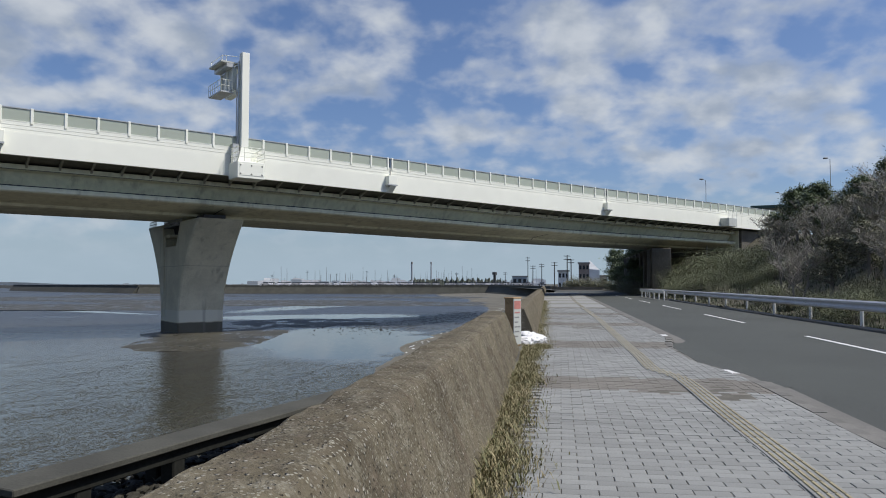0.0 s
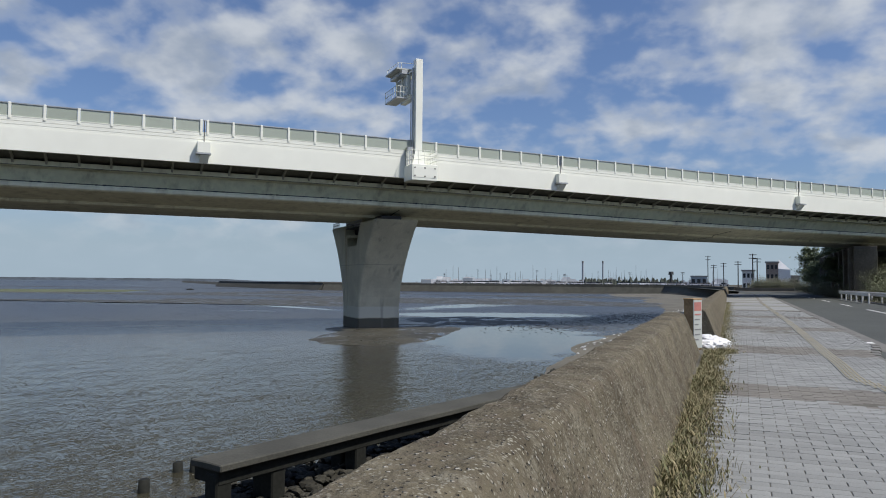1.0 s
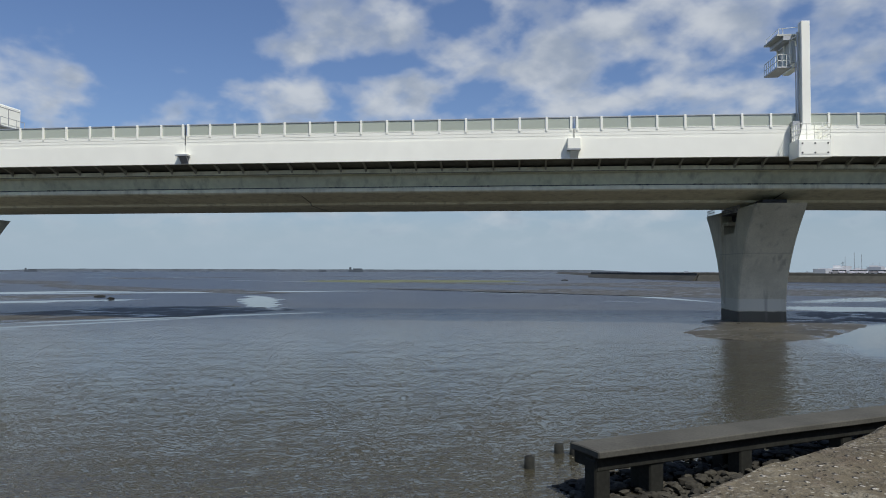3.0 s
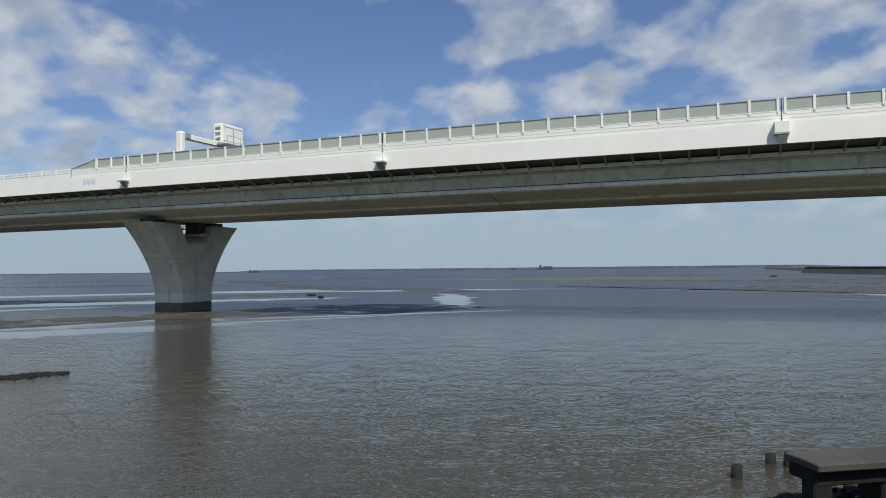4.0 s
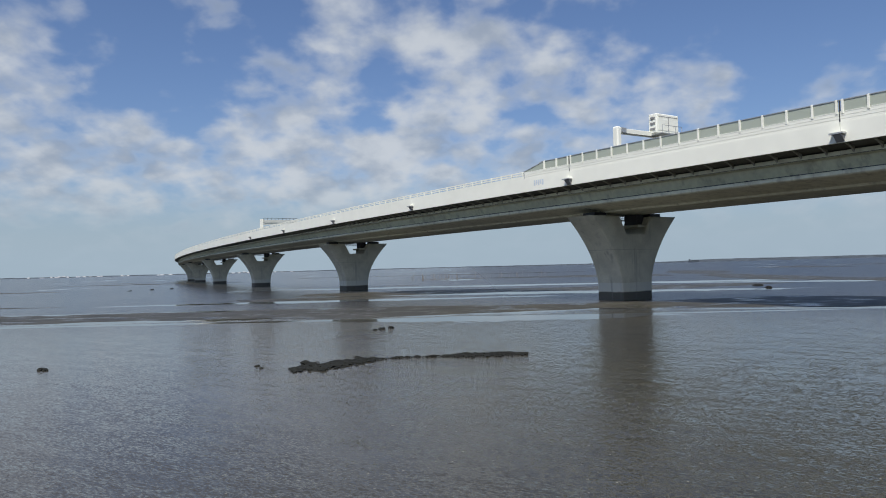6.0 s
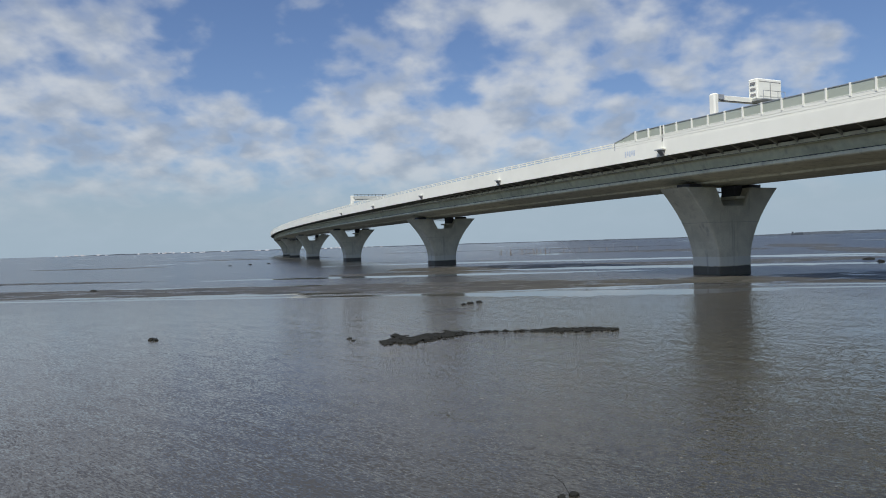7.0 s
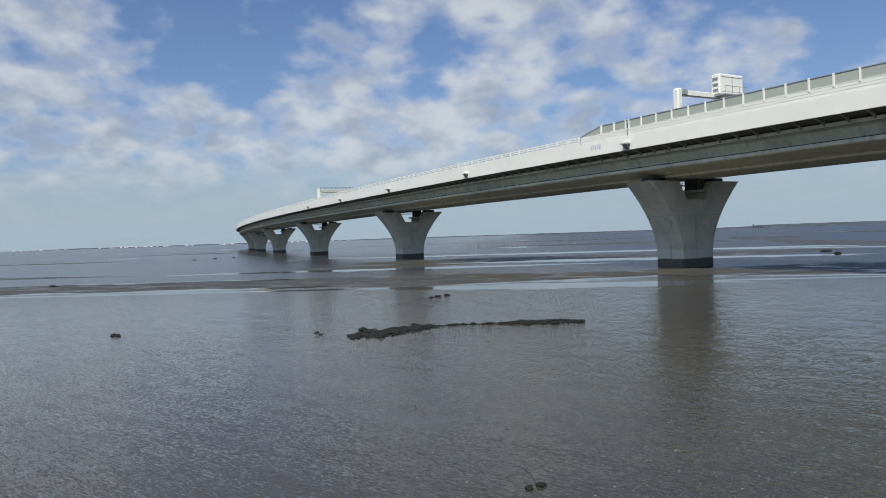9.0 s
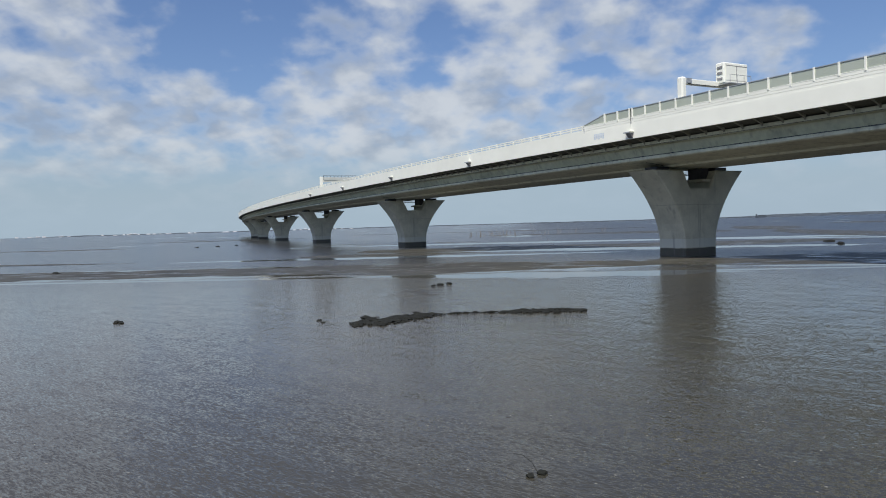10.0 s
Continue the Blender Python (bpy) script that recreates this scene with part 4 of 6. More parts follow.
# ---- sign gantries and lamps on the bridge ----
def gantry_near():
    f = br_frame(-20.65)
    t = thing("sign_gantry", "white steel sign gantry seen edge-on, with maintenance catwalks", "sign gantry", f)
    bm = bmesh.new()
    box(bm, -0.3, 0.3, -0.55, 0.05, 13.4, 22.1, 0.03)
    part("column", bm_mesh("column", bm, M_WHITE), t)
    part("collar", mesh_of("collar", [(-0.62, -0.7, 13.4), (0.62, -0.7, 13.4), (0.62, 0.2, 13.4), (-0.62, 0.2, 13.4), (-0.3, -0.56, 14.6), (0.3, -0.56, 14.6), (0.3, 0.06, 14.6), (-0.3, 0.06, 14.6)], [(0, 1, 5, 4), (1, 2, 6, 5), (2, 3, 7, 6), (3, 0, 4, 7)], M_WHITE), t)
    bm = bmesh.new()
    box(bm, -0.85, 1.35, -1.75, -0.006, 12.12, 13.4, 0.04)
    p = part("platform_box", bm_mesh("platform_box", bm, M_WHITE), t, Matrix.Translation((-0.2, 0, 0)))
    part("cover_plate", box_mesh("cover_plate", -0.7, 1.2, -1.772, -1.752, 12.35, 13.2, M_WHITE, 0.005), p)
    for x in (-0.6, 0.25, 1.1):
        for z in (12.45, 13.1):
            part("bolt", box_mesh("bolt", x - 0.05, x + 0.05, -1.79, -1.772, z - 0.05, z + 0.05, M_DARK), p)
    segs = []
    for x0, y0, x1, y1 in ((-1.0, -1.7, 1.1, -1.7), (-1.0, -1.7, -1.0, -0.1), (1.1, -1.7, 1.1, -0.1)):
        for z in (13.75, 14.1, 14.5):
            segs.append(((x0, y0, z), (x1, y1, z), 0.025))
        for i in range(5):
            k = i / 4
            segs.append(((x0 + (x1 - x0) * k, y0 + (y1 - y0) * k, 13.4), (x0 + (x1 - x0) * k, y0 + (y1 - y0) * k, 14.5), 0.025))
    for seg in segs:
        part("railing_bar", tubes_mesh("railing_bar", [seg], M_WHITE, 5), t)
    part("cabinet", box_mesh("cabinet", -0.95, -0.45, -0.5, 0.0, 13.4, 14.9, M_STEEL, 0.02), t, label="grey control cabinet")
    part("cable_duct", tubes_mesh("cable_duct", [((-0.42, -0.2, 13.5), (-0.42, -0.2, 21.4), 0.07), ((-0.55, -0.15, 13.5), (-0.55, -0.15, 20.4), 0.04)], M_STEEL), t)
    # board over the carriageway, catwalk below, canopy above
    part("sign_board", box_mesh("sign_board", -0.62, -0.36, 0.35, 3.0, 19.35, 21.0, M_PALE, 0.03), t, label="grey back of the sign board")
    for y in (0.5, 1.6, 2.9):
        part("stiffener", box_mesh("stiffener", -0.72, -0.623, y - 0.06, y + 0.06, 19.35, 21.0, M_WHITE), t)
    part("lower_beam", box_mesh("lower_beam", -0.3, 0.2, 0.052, 3.0, 19.1, 19.42, M_WHITE, 0.02), t)
    part("upper_beam", box_mesh("upper_beam", -0.3, 0.2, 0.052, 3.0, 20.95, 21.3, M_WHITE, 0.02), t)
    part("catwalk_floor", box_mesh("catwalk_floor", -1.65, -0.64, 0.3, 3.0, 18.98, 19.08, M_STEEL), t)
    part("canopy", box_mesh("canopy", -1.65, -0.3, 0.3, 3.0, 21.32, 21.44, M_PALE), t)
    part("canopy_beam", box_mesh("canopy_beam", -1.2, -0.64, 0.3, 3.0, 21.0, 21.3, M_STEEL), t)
    segs = []
    for z in (19.5, 19.95):
        segs += [((-1.63, 0.3, z), (-1.63, 3.0, z), 0.025), ((-1.63, 0.3, z), (-0.7, 0.3, z), 0.025)]
    for i in range(7):
        segs.append(((-1.63, 0.3 + 2.7 * i / 6, 19.06), (-1.63, 0.3 + 2.7 * i / 6, 19.95), 0.025))
    for i in range(4):
        segs.append(((-1.63 + 0.31 * i, 0.3, 19.06), (-1.63 + 0.31 * i, 0.3, 19.95), 0.025))
    for seg in segs:
        part("catwalk_bar", tubes_mesh("catwalk_bar", [seg], M_WHITE, 5), t)
    segs = [((-1.5, 0.4, 21.44), (-1.5, 0.4, 21.85), 0.025), ((-1.2, 0.4, 21.44), (-1.2, 0.4, 21.85), 0.025), ((-1.5, 0.4, 21.85), (-0.3, 0.1, 21.85), 0.025), ((-1.5, 0.4, 21.85), (-1.5, 2.9, 21.85), 0.025), ((-1.5, 2.9, 21.44), (-1.5, 2.9, 21.85), 0.025)]
    part("canopy_railing", tubes_mesh("canopy_railing", segs, M_WHITE, 5), t)


def gantry_second():
    f = br_frame(47.3)
    t = thing("sign_gantry", "white cantilever sign gantry behind the parapet, its board turned away", "sign gantry", f)
    bm = bmesh.new()
    box(bm, -0.36, 0.36, 0.25, 0.85, 13.2, 17.55, 0.12)
    part("column", bm_mesh("column", bm, M_WHITE), t)
    bm = bmesh.new()
    box(bm, -0.25, 0.25, 0.7, 6.6, 16.9, 17.42, 0.04)
    part("arm", bm_mesh("arm", bm, M_WHITE), t)
    part("arm_seam", box_mesh("arm_seam", 0.252, 0.27, 1.1, 6.4, 16.88, 16.96, M_DARK), t)
    part("flange", box_mesh("flange", -0.32, 0.32, 0.86, 1.6, 17.0, 17.48, M_STEEL, 0.02), t)
    bm = bmesh.new()
    box(bm, -0.1, 0.95, 5.3, 8.7, 17.2, 19.2, 0.08)
    b = part("sign_board", bm_mesh("sign_board", bm, M_WHITE), t, label="white louvred back of the sign box")
    for z in (17.65, 18.2, 18.75):
        part("louvre", box_mesh("louvre", 0.15, 0.75, 5.23, 5.295, z - 0.1, z + 0.1, M_FARGREY), b)
    part("rear_panel", box_mesh("rear_panel", 0.955, 0.99, 5.5, 8.5, 17.5, 18.85, M_WHITE, 0.01), b)
    part("rear_seam", box_mesh("rear_seam", 0.992, 1.005, 5.5, 8.5, 18.86, 18.93, M_FARGREY), b)
    part("rear_seam", box_mesh("rear_seam", 0.992, 1.005, 7.0, 7.07, 17.5, 18.85, M_FARGREY), b)
    part("walkway", box_mesh("walkway", -0.1, 1.6, 5.3, 8.5, 17.05, 17.14, M_STEEL), b)
    part("walkway_railing", tubes_mesh("walkway_railing", [((1.55, y, 17.1), (1.55, y, 17.9), 0.03) for y in (5.4, 6.4, 7.4, 8.4)] + [((1.55, 5.4, 17.9), (1.55, 8.4, 17.9), 0.03)], M_STEEL, 5), b)


def gantry_far():
    f = br_frame(168.0)
    t = thing("sign_gantry", "white overhead sign gantry far along the bridge", "sign gantry", f)
    part("column", box_mesh("column", -0.4, 0.4, 0.4, 1.1, 13.2, 17.0, M_WHITE, 0.05), t)
    part("beam", box_mesh("beam", -0.35, 0.35, 1.12, 9.5, 15.7, 16.1, M_WHITE, 0.03), t)
    b = part("sign_board", box_mesh("sign_board", -0.3, 0.5, 1.2, 9.5, 16.102, 16.85, M_PALE, 0.03), t)
    part("top_rail", tubes_mesh("top_rail", [((0.4, 1.2 + i * 0.92, 16.85), (0.4, 1.2 + i * 0.92, 17.3), 0.06) for i in range(10)] + [((0.4, 1.2, 17.25), (0.4, 9.5, 17.25), 0.04)], M_DARK, 4), b)


def street_lamp(base, h, arm):
    t = thing("street_lamp", "slim grey steel street lamp with a short arm", "street lamp", Matrix.Translation(base), group="street lamps")
    part("pole", tubes_mesh("pole", [((0, 0, 0), (0, 0, h), 0.07, 0.045)], M_STEEL, 8), t)
    part("arm", tubes_mesh("arm", [((0, 0, h - 0.05), (-arm, -0.2 * arm, h + 0.15), 0.03)], M_STEEL), t)
    bm = bmesh.new()
    box(bm, -arm - 0.5, -arm, -0.2 * arm - 0.16, -0.2 * arm + 0.16, h + 0.06, h + 0.24, 0.04)
    part("lamp_head", bm_mesh("lamp_head", bm, M_FARGREY), t)


gantry_near()
gantry_second()
gantry_far()
for az, d, ztop in ((-20.37, 108, 18.95), (-28.71, 104, 20.2), (-25.5, 135, 19.7)):
    p_, q_ = polar(az, d).y * math.cos(ROAD_AZ) + polar(az, d).x * math.sin(ROAD_AZ), polar(az, d).x * math.cos(ROAD_AZ) - polar(az, d).y * math.sin(ROAD_AZ)
    foot = hill(q_, p_) - 0.1
    street_lamp(polar(az, d, foot), ztop - foot, 0.4)


# ---- roadside: paint, kerb, guard rail ----
def road_lines():
    for k in range(6):
        p = 15.2 + 15.35 * k
        me = box_mesh("lane_line", -0.07, 0.07, 0, 7.9, 0, 0.006, M_PAINT)
        thing("lane_line", "worn white centre dash on the asphalt", "road marking", ROAD_M @ Matrix.Translation((7.3, p, ROADZ + 0.001)), me, "centre dashes", "structure")


def guard_rail():
    t = thing("guard_rail", "pale grey corrugated steel guard rail on white posts", "guard rail", ROAD_M)
    # corrugated beam
    sec = [(0.02, 0.57), (-0.05, 0.62), (-0.05, 0.68), (0.0, 0.74), (0.0, 0.78), (-0.05, 0.84), (-0.05, 0.90), (0.02, 0.95), (0.05, 0.95), (0.0, 0.9), (0.0, 0.84), (0.05, 0.78), (0.05, 0.74), (0.0, 0.68), (0.0, 0.62), (0.05, 0.57)]
    p0, p1 = 6.0, 108.0
    n = 36
    verts, faces = [], []
    for i in range(n + 1):
        p = p0 + (p1 - p0) * i / n
        verts += [(10.75 + o, p, ROADZ + z + 0.02) for o, z in sec]
    k = len(sec)
    for i in range(n):
        for j in range(k):
            a, b = i * k + j, i * k + (j + 1) % k
            faces.append((a, a + k, b + k, b))
    part("rail_beam", mesh_of("rail_beam", verts, faces, M_RAIL), t)
    post = tubes_mesh("post", [((0, 0, -0.1), (0, 0, 0.93), 0.07)], M_RAILPOST, 8)
    p = 12.0
    while p < 108:
        part("post", post, t, Matrix.Translation((10.88, p, ROADZ)))
        p += 5.45
    # a second run set back where the road bends, far along
    t2 = thing("guard_rail", "white pipe guard rail by the far bend", "guard rail", ROAD_M)
    part("rail_beam", box_mesh("rail_beam", 9.5, 9.6, 70, 90, ROADZ + 0.65, ROADZ + 0.95, M_RAILPOST, 0.02), t2)
    for i in range(6):
        part("post", post, t2, Matrix.Translation((9.7, 70.5 + i * 3.8, ROADZ)))


M_RAIL = material("galvanised_rail", (0.50, 0.51, 0.54), 0.5, 0.12, 1.5, 12.0, 0.02, metal=0.3)
M_RAILPOST = material("white_post", (0.68, 0.68, 0.66), 0.6, 0.12, 0.5, 12.0, 0.02)
road_lines()
guard_rail()
me = box_mesh("gutter", 10.1, 10.45, -30, 118, ROADZ - 0.2, ROADZ + 0.09, M_KERB, 0.02)
thing("kerb_far", "low concrete kerb at the far side of the road", "kerb", ROAD_M, me, kind="structure")


# ---- things by the wall ----
def notice_post():
    """A plywood box post with a printed panel, standing in the gap of the wall."""
    t = thing("notice_board", "plywood notice box with a white printed panel beside the wall", "notice board", ROAD_M @ pose(-1.12, 16.75, LAND, 0, 0, -34))
    part("box_body", box_mesh("box_body", -0.125, 0.125, -0.14, 0.14, 0.0, 1.10, M_WOOD, 0.01), t)
    face = part("panel", box_mesh("panel", 0.127, 0.14, -0.14, 0.14, 0.04, 1.10, M_PALE), t, label="white panel with red print")
    part("red_heading", box_mesh("red_heading", 0.1405, 0.144, -0.12, 0.12, 0.86, 1.05, M_RED), face)
    part("cap", box_mesh("cap", -0.14, 0.145, -0.155, 0.155, 1.102, 1.13, M_WOOD, 0.005), t)
    for i in range(6):
        z = 0.78 - 0.11 * i
        part("text_bar", box_mesh("text_bar", 0.1405, 0.144, -0.11, 0.10 - 0.04 * (i % 3), z - 0.016, z + 0.016, M_RED if i == 0 else M_FARGREY), face)
    pipe = thing("marker_pipe", "thin black pipe standing behind the notice box", "pipe", ROAD_M @ pose(-1.0, 17.2, LAND))
    part("pipe_body", tubes_mesh("pipe_body", [((0, 0, 0), (0, 0, 0.78), 0.03)], M_DARK, 8), pipe)


def rubbish_bags():
    for i, (q, p, r) in enumerate(((-0.86, 17.1, 0.17), (-0.68, 17.3, 0.19), (-0.9, 17.7, 0.22), (-0.62, 17.8, 0.18), (-0.76, 17.5, 0.24))):
        bm = bmesh.new()
        bmesh.ops.create_icosphere(bm, subdivisions=4, radius=r)
        for v in bm.verts:
            k = 1 + 0.4 * wobble(v.co.x + i * 3, v.co.y, v.co.z, 8.0) + 0.35 * wobble(v.co.x + i * 3, v.co.y, v.co.z, 21.0)
            v.co = Vector((v.co.x * 1.25 * k, v.co.y * k, max(v.co.z * 0.72 * k, -r * 0.42)))
        o = rd(p, q, LAND + r * 0.42)
        thing("plastic_bag", "crumpled white plastic bag at the foot of the sea wall", "bag", Matrix.Translation(o), bm_mesh("plastic_bag", bm, M_BAG, True), "plastic bags")


def weeds():
    """Tufts of dry grass and green weeds along the foot of the wall."""
    rng = random.Random(4)
    for name, mat, count, hgt, wide, label in (("dry_grass", M_GRASS, 9000, 0.11, 0.005, "straw-coloured dry grass along the foot of the wall"), ("weeds", M_GREEN, 60000, 0.045, 0.0065, "dull green and brown weeds along the foot of the wall")):
        verts, faces = [], []
        for i in range(count):
            p = rng.uniform(3.0, 17.0) if i % 5 else rng.uniform(16.0, 60.0)
            clump = 0.5 + 0.5 * noise.noise(Vector((p * 0.8, 3.0 if mat is M_GRASS else 8.0, 0)))
            dense = 0.35 + 0.65 * smooth(8.5, 12.0, p) if mat is M_GREEN else 1 - 0.6 * smooth(10, 13, p)
            if rng.random() > clump * (0.35 + 0.65 * dense) + 0.1:
                continue
            q = -0.46 + abs(rng.gauss(0, 0.13)) * (1 + 0.6 * clump) + (0.02 if p > 16 else 0) - 0.05 - (0.02 * p if p < 16 else 0.0185 * p - 0.2)
            o = rd(p, q + 0.0, LAND - 0.02)
            a = rng.uniform(0, 6.283)
            h = hgt * rng.uniform(0.3, 1.5) * (0.4 + 1.1 * clump)
            lean = Vector((math.cos(a), math.sin(a), 0)) * h * rng.uniform(0.3, 1.3)
            side = Vector((-math.sin(a), math.cos(a), 0)) * wide * rng.uniform(0.5, 1.5)
            o = o + Vector((0, 0, rng.random() ** 2 * 0.16 * clump if mat is M_GREEN else 0.0))
            b = len(verts)
            verts += [o - side * 0.5, o + side * 0.5, o + lean * 0.45 + side * (0.8 if mat is M_GREEN else 0.4) + Vector((0, 0, h * 0.6)), o + lean * 0.45 - side * (0.8 if mat is M_GREEN else 0.4) + Vector((0, 0, h * 0.6)), o + lean + Vector((0, 0, h))]
            faces += [(b, b + 1, b + 2, b + 3), (b + 3, b + 2, b + 4)]
        thing(name, label, "weeds", me=mesh_of(name, verts, faces, mat), kind="stuff")


notice_post()
rubbish_bags()
weeds()


# ---- old slipway below the wall ----
def slipway():
    t = thing("slipway", "old dark concrete slipway slab on square legs", "slipway", pose(-6.85, 10.88, 0, 0, 0, -22.6))
    bm = bmesh.new()
    box(bm, -0.72, 0.14, 0.3, 16.0, 0.87, 1.0, 0.02)
    bmesh.ops.subdivide_edges(bm, edges=bm.edges[:], cuts=6, use_grid_fill=True)
    for v in bm.verts:
        v.co.z += 0.02 * wobble(v.co.x, v.co.y, v.co.z, 1.3)
        v.co.x += 0.02 * wobble(v.co.y, v.co.x, v.co.z, 2.0)
    part("slab", bm_mesh("slab", bm, M_SLAB), t)
    part("edge_beam", box_mesh("edge_beam", -0.14, 0.0, 0.36, 16.0, 0.6, 0.868, M_ROCK, 0.02), t, label="black edge beam under the slab")
    part("end_beam", box_mesh("end_beam", -0.7, -0.143, 0.36, 0.5, 0.62, 0.868, M_ROCK, 0.02), t, label="black end beam under the slab")
    leg = box_mesh("leg", -0.17, 0.17, -0.17, 0.17, -0.6, 0.8, M_ROCK, 0.03)
    for x, y in ((-0.18, 0.5), (-0.2, 1.75), (-0.5, 1.8), (-0.18, 4.0), (-0.6, 4.0), (-0.2, 7.0)):
        part("leg", leg, t, Matrix.Translation((x, y, 0)))
    for x, y, h in ((-9.05, 12.4, 0.24), (-9.3, 13.9, 0.2), (-8.95, 14.0, 0.28)):
        bm = bmesh.new()
        tube(bm, (0, 0, -0.5), (0, 0, h), 0.13, 9, 0.11)
        for v in bm.verts:
            v.co += Vector((wobble(v.co.x, v.co.y, v.co.z, 5), wobble(v.co.y, v.co.z, v.co.x, 5), 0)) * 0.05
        thing("timber_stub", "rotten timber pile stub in the shallows", "pile", Matrix.Translation((x, y, 0)), bm_mesh("timber_stub", bm, M_ROCK, True), "pile stubs")


slipway()


def stones(name, label, count, place, rmin, rmax, seed, mat, flat=0.6):
    """Loose stones as one heap."""
    rng = random.Random(seed)
    verts, faces = [], []
    bm = bmesh.new()
    bmesh.ops.create_icosphere(bm, subdivisions=1, radius=1.0)
    base = [v.co.copy() for v in bm.verts]
    tri = [tuple(v.index for v in f.verts) for f in bm.faces]
    bm.free()
    for i in range(count):
        x, y, z, k = place(rng)
        r = rng.uniform(rmin, rmax) * k
        sx, sy, sz = rng.uniform(0.7, 1.4), rng.uniform(0.7, 1.4), rng.uniform(0.6, 1.1) * flat
        o = len(verts)
        for c in base:
            j = rng.uniform(0.75, 1.2)
            verts.append((x + c.x * r * sx * j, y + c.y * r * sy * j, z + c.z * r * sz * j))
        faces += [tuple(o + q for q in f) for f in tri]
    return thing(name, label, "rocks", me=mesh_of(name, verts, faces, mat), kind="stuff")


def near_shore(rng):
    p, q = rng.uniform(6, 34), rng.uniform(-8.6, -1.4)
    v = rd(p, q)
    return v.x, v.y, max(shore(p, q), -0.05) - 0.02, 1.0


def gravel(rng):
    k = rng.random()
    x, y = -7 + 12 * k + rng.gauss(0, 2.6), 66 + 36 * k + rng.gauss(0, 5)
    return x, y, 0.0, 1.0


def bar_spot(rng):
    """A thin bar of weedy stones in the water, narrow in its middle."""
    k = rng.random()
    if 0.34 < k < 0.62 and rng.random() < 0.6:
        k = rng.choice((rng.uniform(0, 0.34), rng.uniform(0.62, 1)))
    w = 0.62 * smooth(0.0, 0.05, k) * (1 - smooth(0.26, 0.36, k)) + 0.10 + 0.34 * smooth(0.58, 0.75, k) * (1 - 0.6 * smooth(0.85, 1, k))
    x = -30.2 - 2.6 * smooth(0.0, 0.45, k) - 1.1 * k + rng.gauss(0, 0.8) * w
    y = -7.9 + 10.4 * k
    return x, y, rng.uniform(-0.1, 0.05), (0.35 + 0.9 * w) * (1.5 if rng.random() < 0.08 else 0.8)


def beach_bits(rng):
    p, q = rng.uniform(40, 120), rng.uniform(-10, -1.6)
    v = rd(p, q)
    return v.x, v.y, shore(p, q), 1.0


stones("shore_stones", "muddy brown stones at the foot of the sea wall", 3200, near_shore, 0.05, 0.2, 5, M_RUBBLE)
def rubble(rng):
    """Broken stone heaped under the slipway and beside it."""
    u, v = rng.uniform(-1.5, 1.6), rng.uniform(0.3, 13)
    a = radians(-22.6)
    x, y = -6.85 + u * math.cos(a) - v * math.sin(a), 10.88 + u * math.sin(a) + v * math.cos(a)
    return x, y, rng.uniform(-0.02, 0.22 * smooth(0, 5, v) + 0.05), 1.0


stones("slipway_rubble", "muddy weedy rubble heaped under the slipway", 2200, rubble, 0.05, 0.16, 15, M_RUBBLE, 0.6)
stones("gravel_bed", "dark gravel and oyster clumps on the mud", 3000, gravel, 0.03, 0.09, 6, M_ROCK, 0.5)
stones("stone_bar", "long dark bar of weed-covered stones in the water", 2600, bar_spot, 0.05, 0.22, 7, M_ROCK, 0.5)
stones("beach_shells", "pale shells and stones on the beach", 700, beach_bits, 0.04, 0.12, 8, M_FARWHITE, 0.5)


def rock_group(spots, seed):
    rng = random.Random(seed)
    for x, y, r in spots:
        bm = bmesh.new()
        bmesh.ops.create_icosphere(bm, subdivisions=2, radius=r)
        for v in bm.verts:
            k = 1 + 0.6 * wobble(v.co.x + x, v.co.y + y, v.co.z, 1.9 / r)
            v.co = Vector((v.co.x * 1.5 * k, v.co.y * 1.2 * k, v.co.z * 0.55 * k))
        thing("rock", "dark weedy rock standing out of the shallows", "rock", Matrix.Translation((x, y, 0.02)), bm_mesh("rock", bm, M_ROCK), "rocks in the water")


rock_group([(-31.45, -19.45, 0.16), (-31.2, -19.15, 0.1), (-49.2, -6.3, 0.22), (-50.1, -5.8, 0.18), (-48.5, -6.7, 0.14), (-113.4, 44.5, 0.6), (-105.5, 43.1, 0.45), (-72.5, -51.8, 0.4), (-31.3, -9.6, 0.09), (-30.6, -9.2, 0.07), (-182, -89, 0.4), (-189, -86.4, 0.45), (-196, -84, 0.4), (-11.7, -0.1, 0.06), (-11.85, 0.1, 0.07), (-173, 265, 1.0)], 9)


def drift_twig():
    a = Vector((-11.78, 0.05, 0.0))
    segs = [(a, a + Vector((-0.05, -0.12, 0.2)), 0.006, 0.005), (a + Vector((-0.05, -0.12, 0.2)), a + Vector((0.0, -0.28, 0.34)), 0.005, 0.004), (a + Vector((0.0, -0.28, 0.34)), a + Vector((0.02, -0.42, 0.36)), 0.004, 0.003)]
    thing("drift_twig", "thin dark twig stuck in the shallows beside small rocks", "twig", me=fast_tubes("drift_twig", segs, M_ROCK, 5))


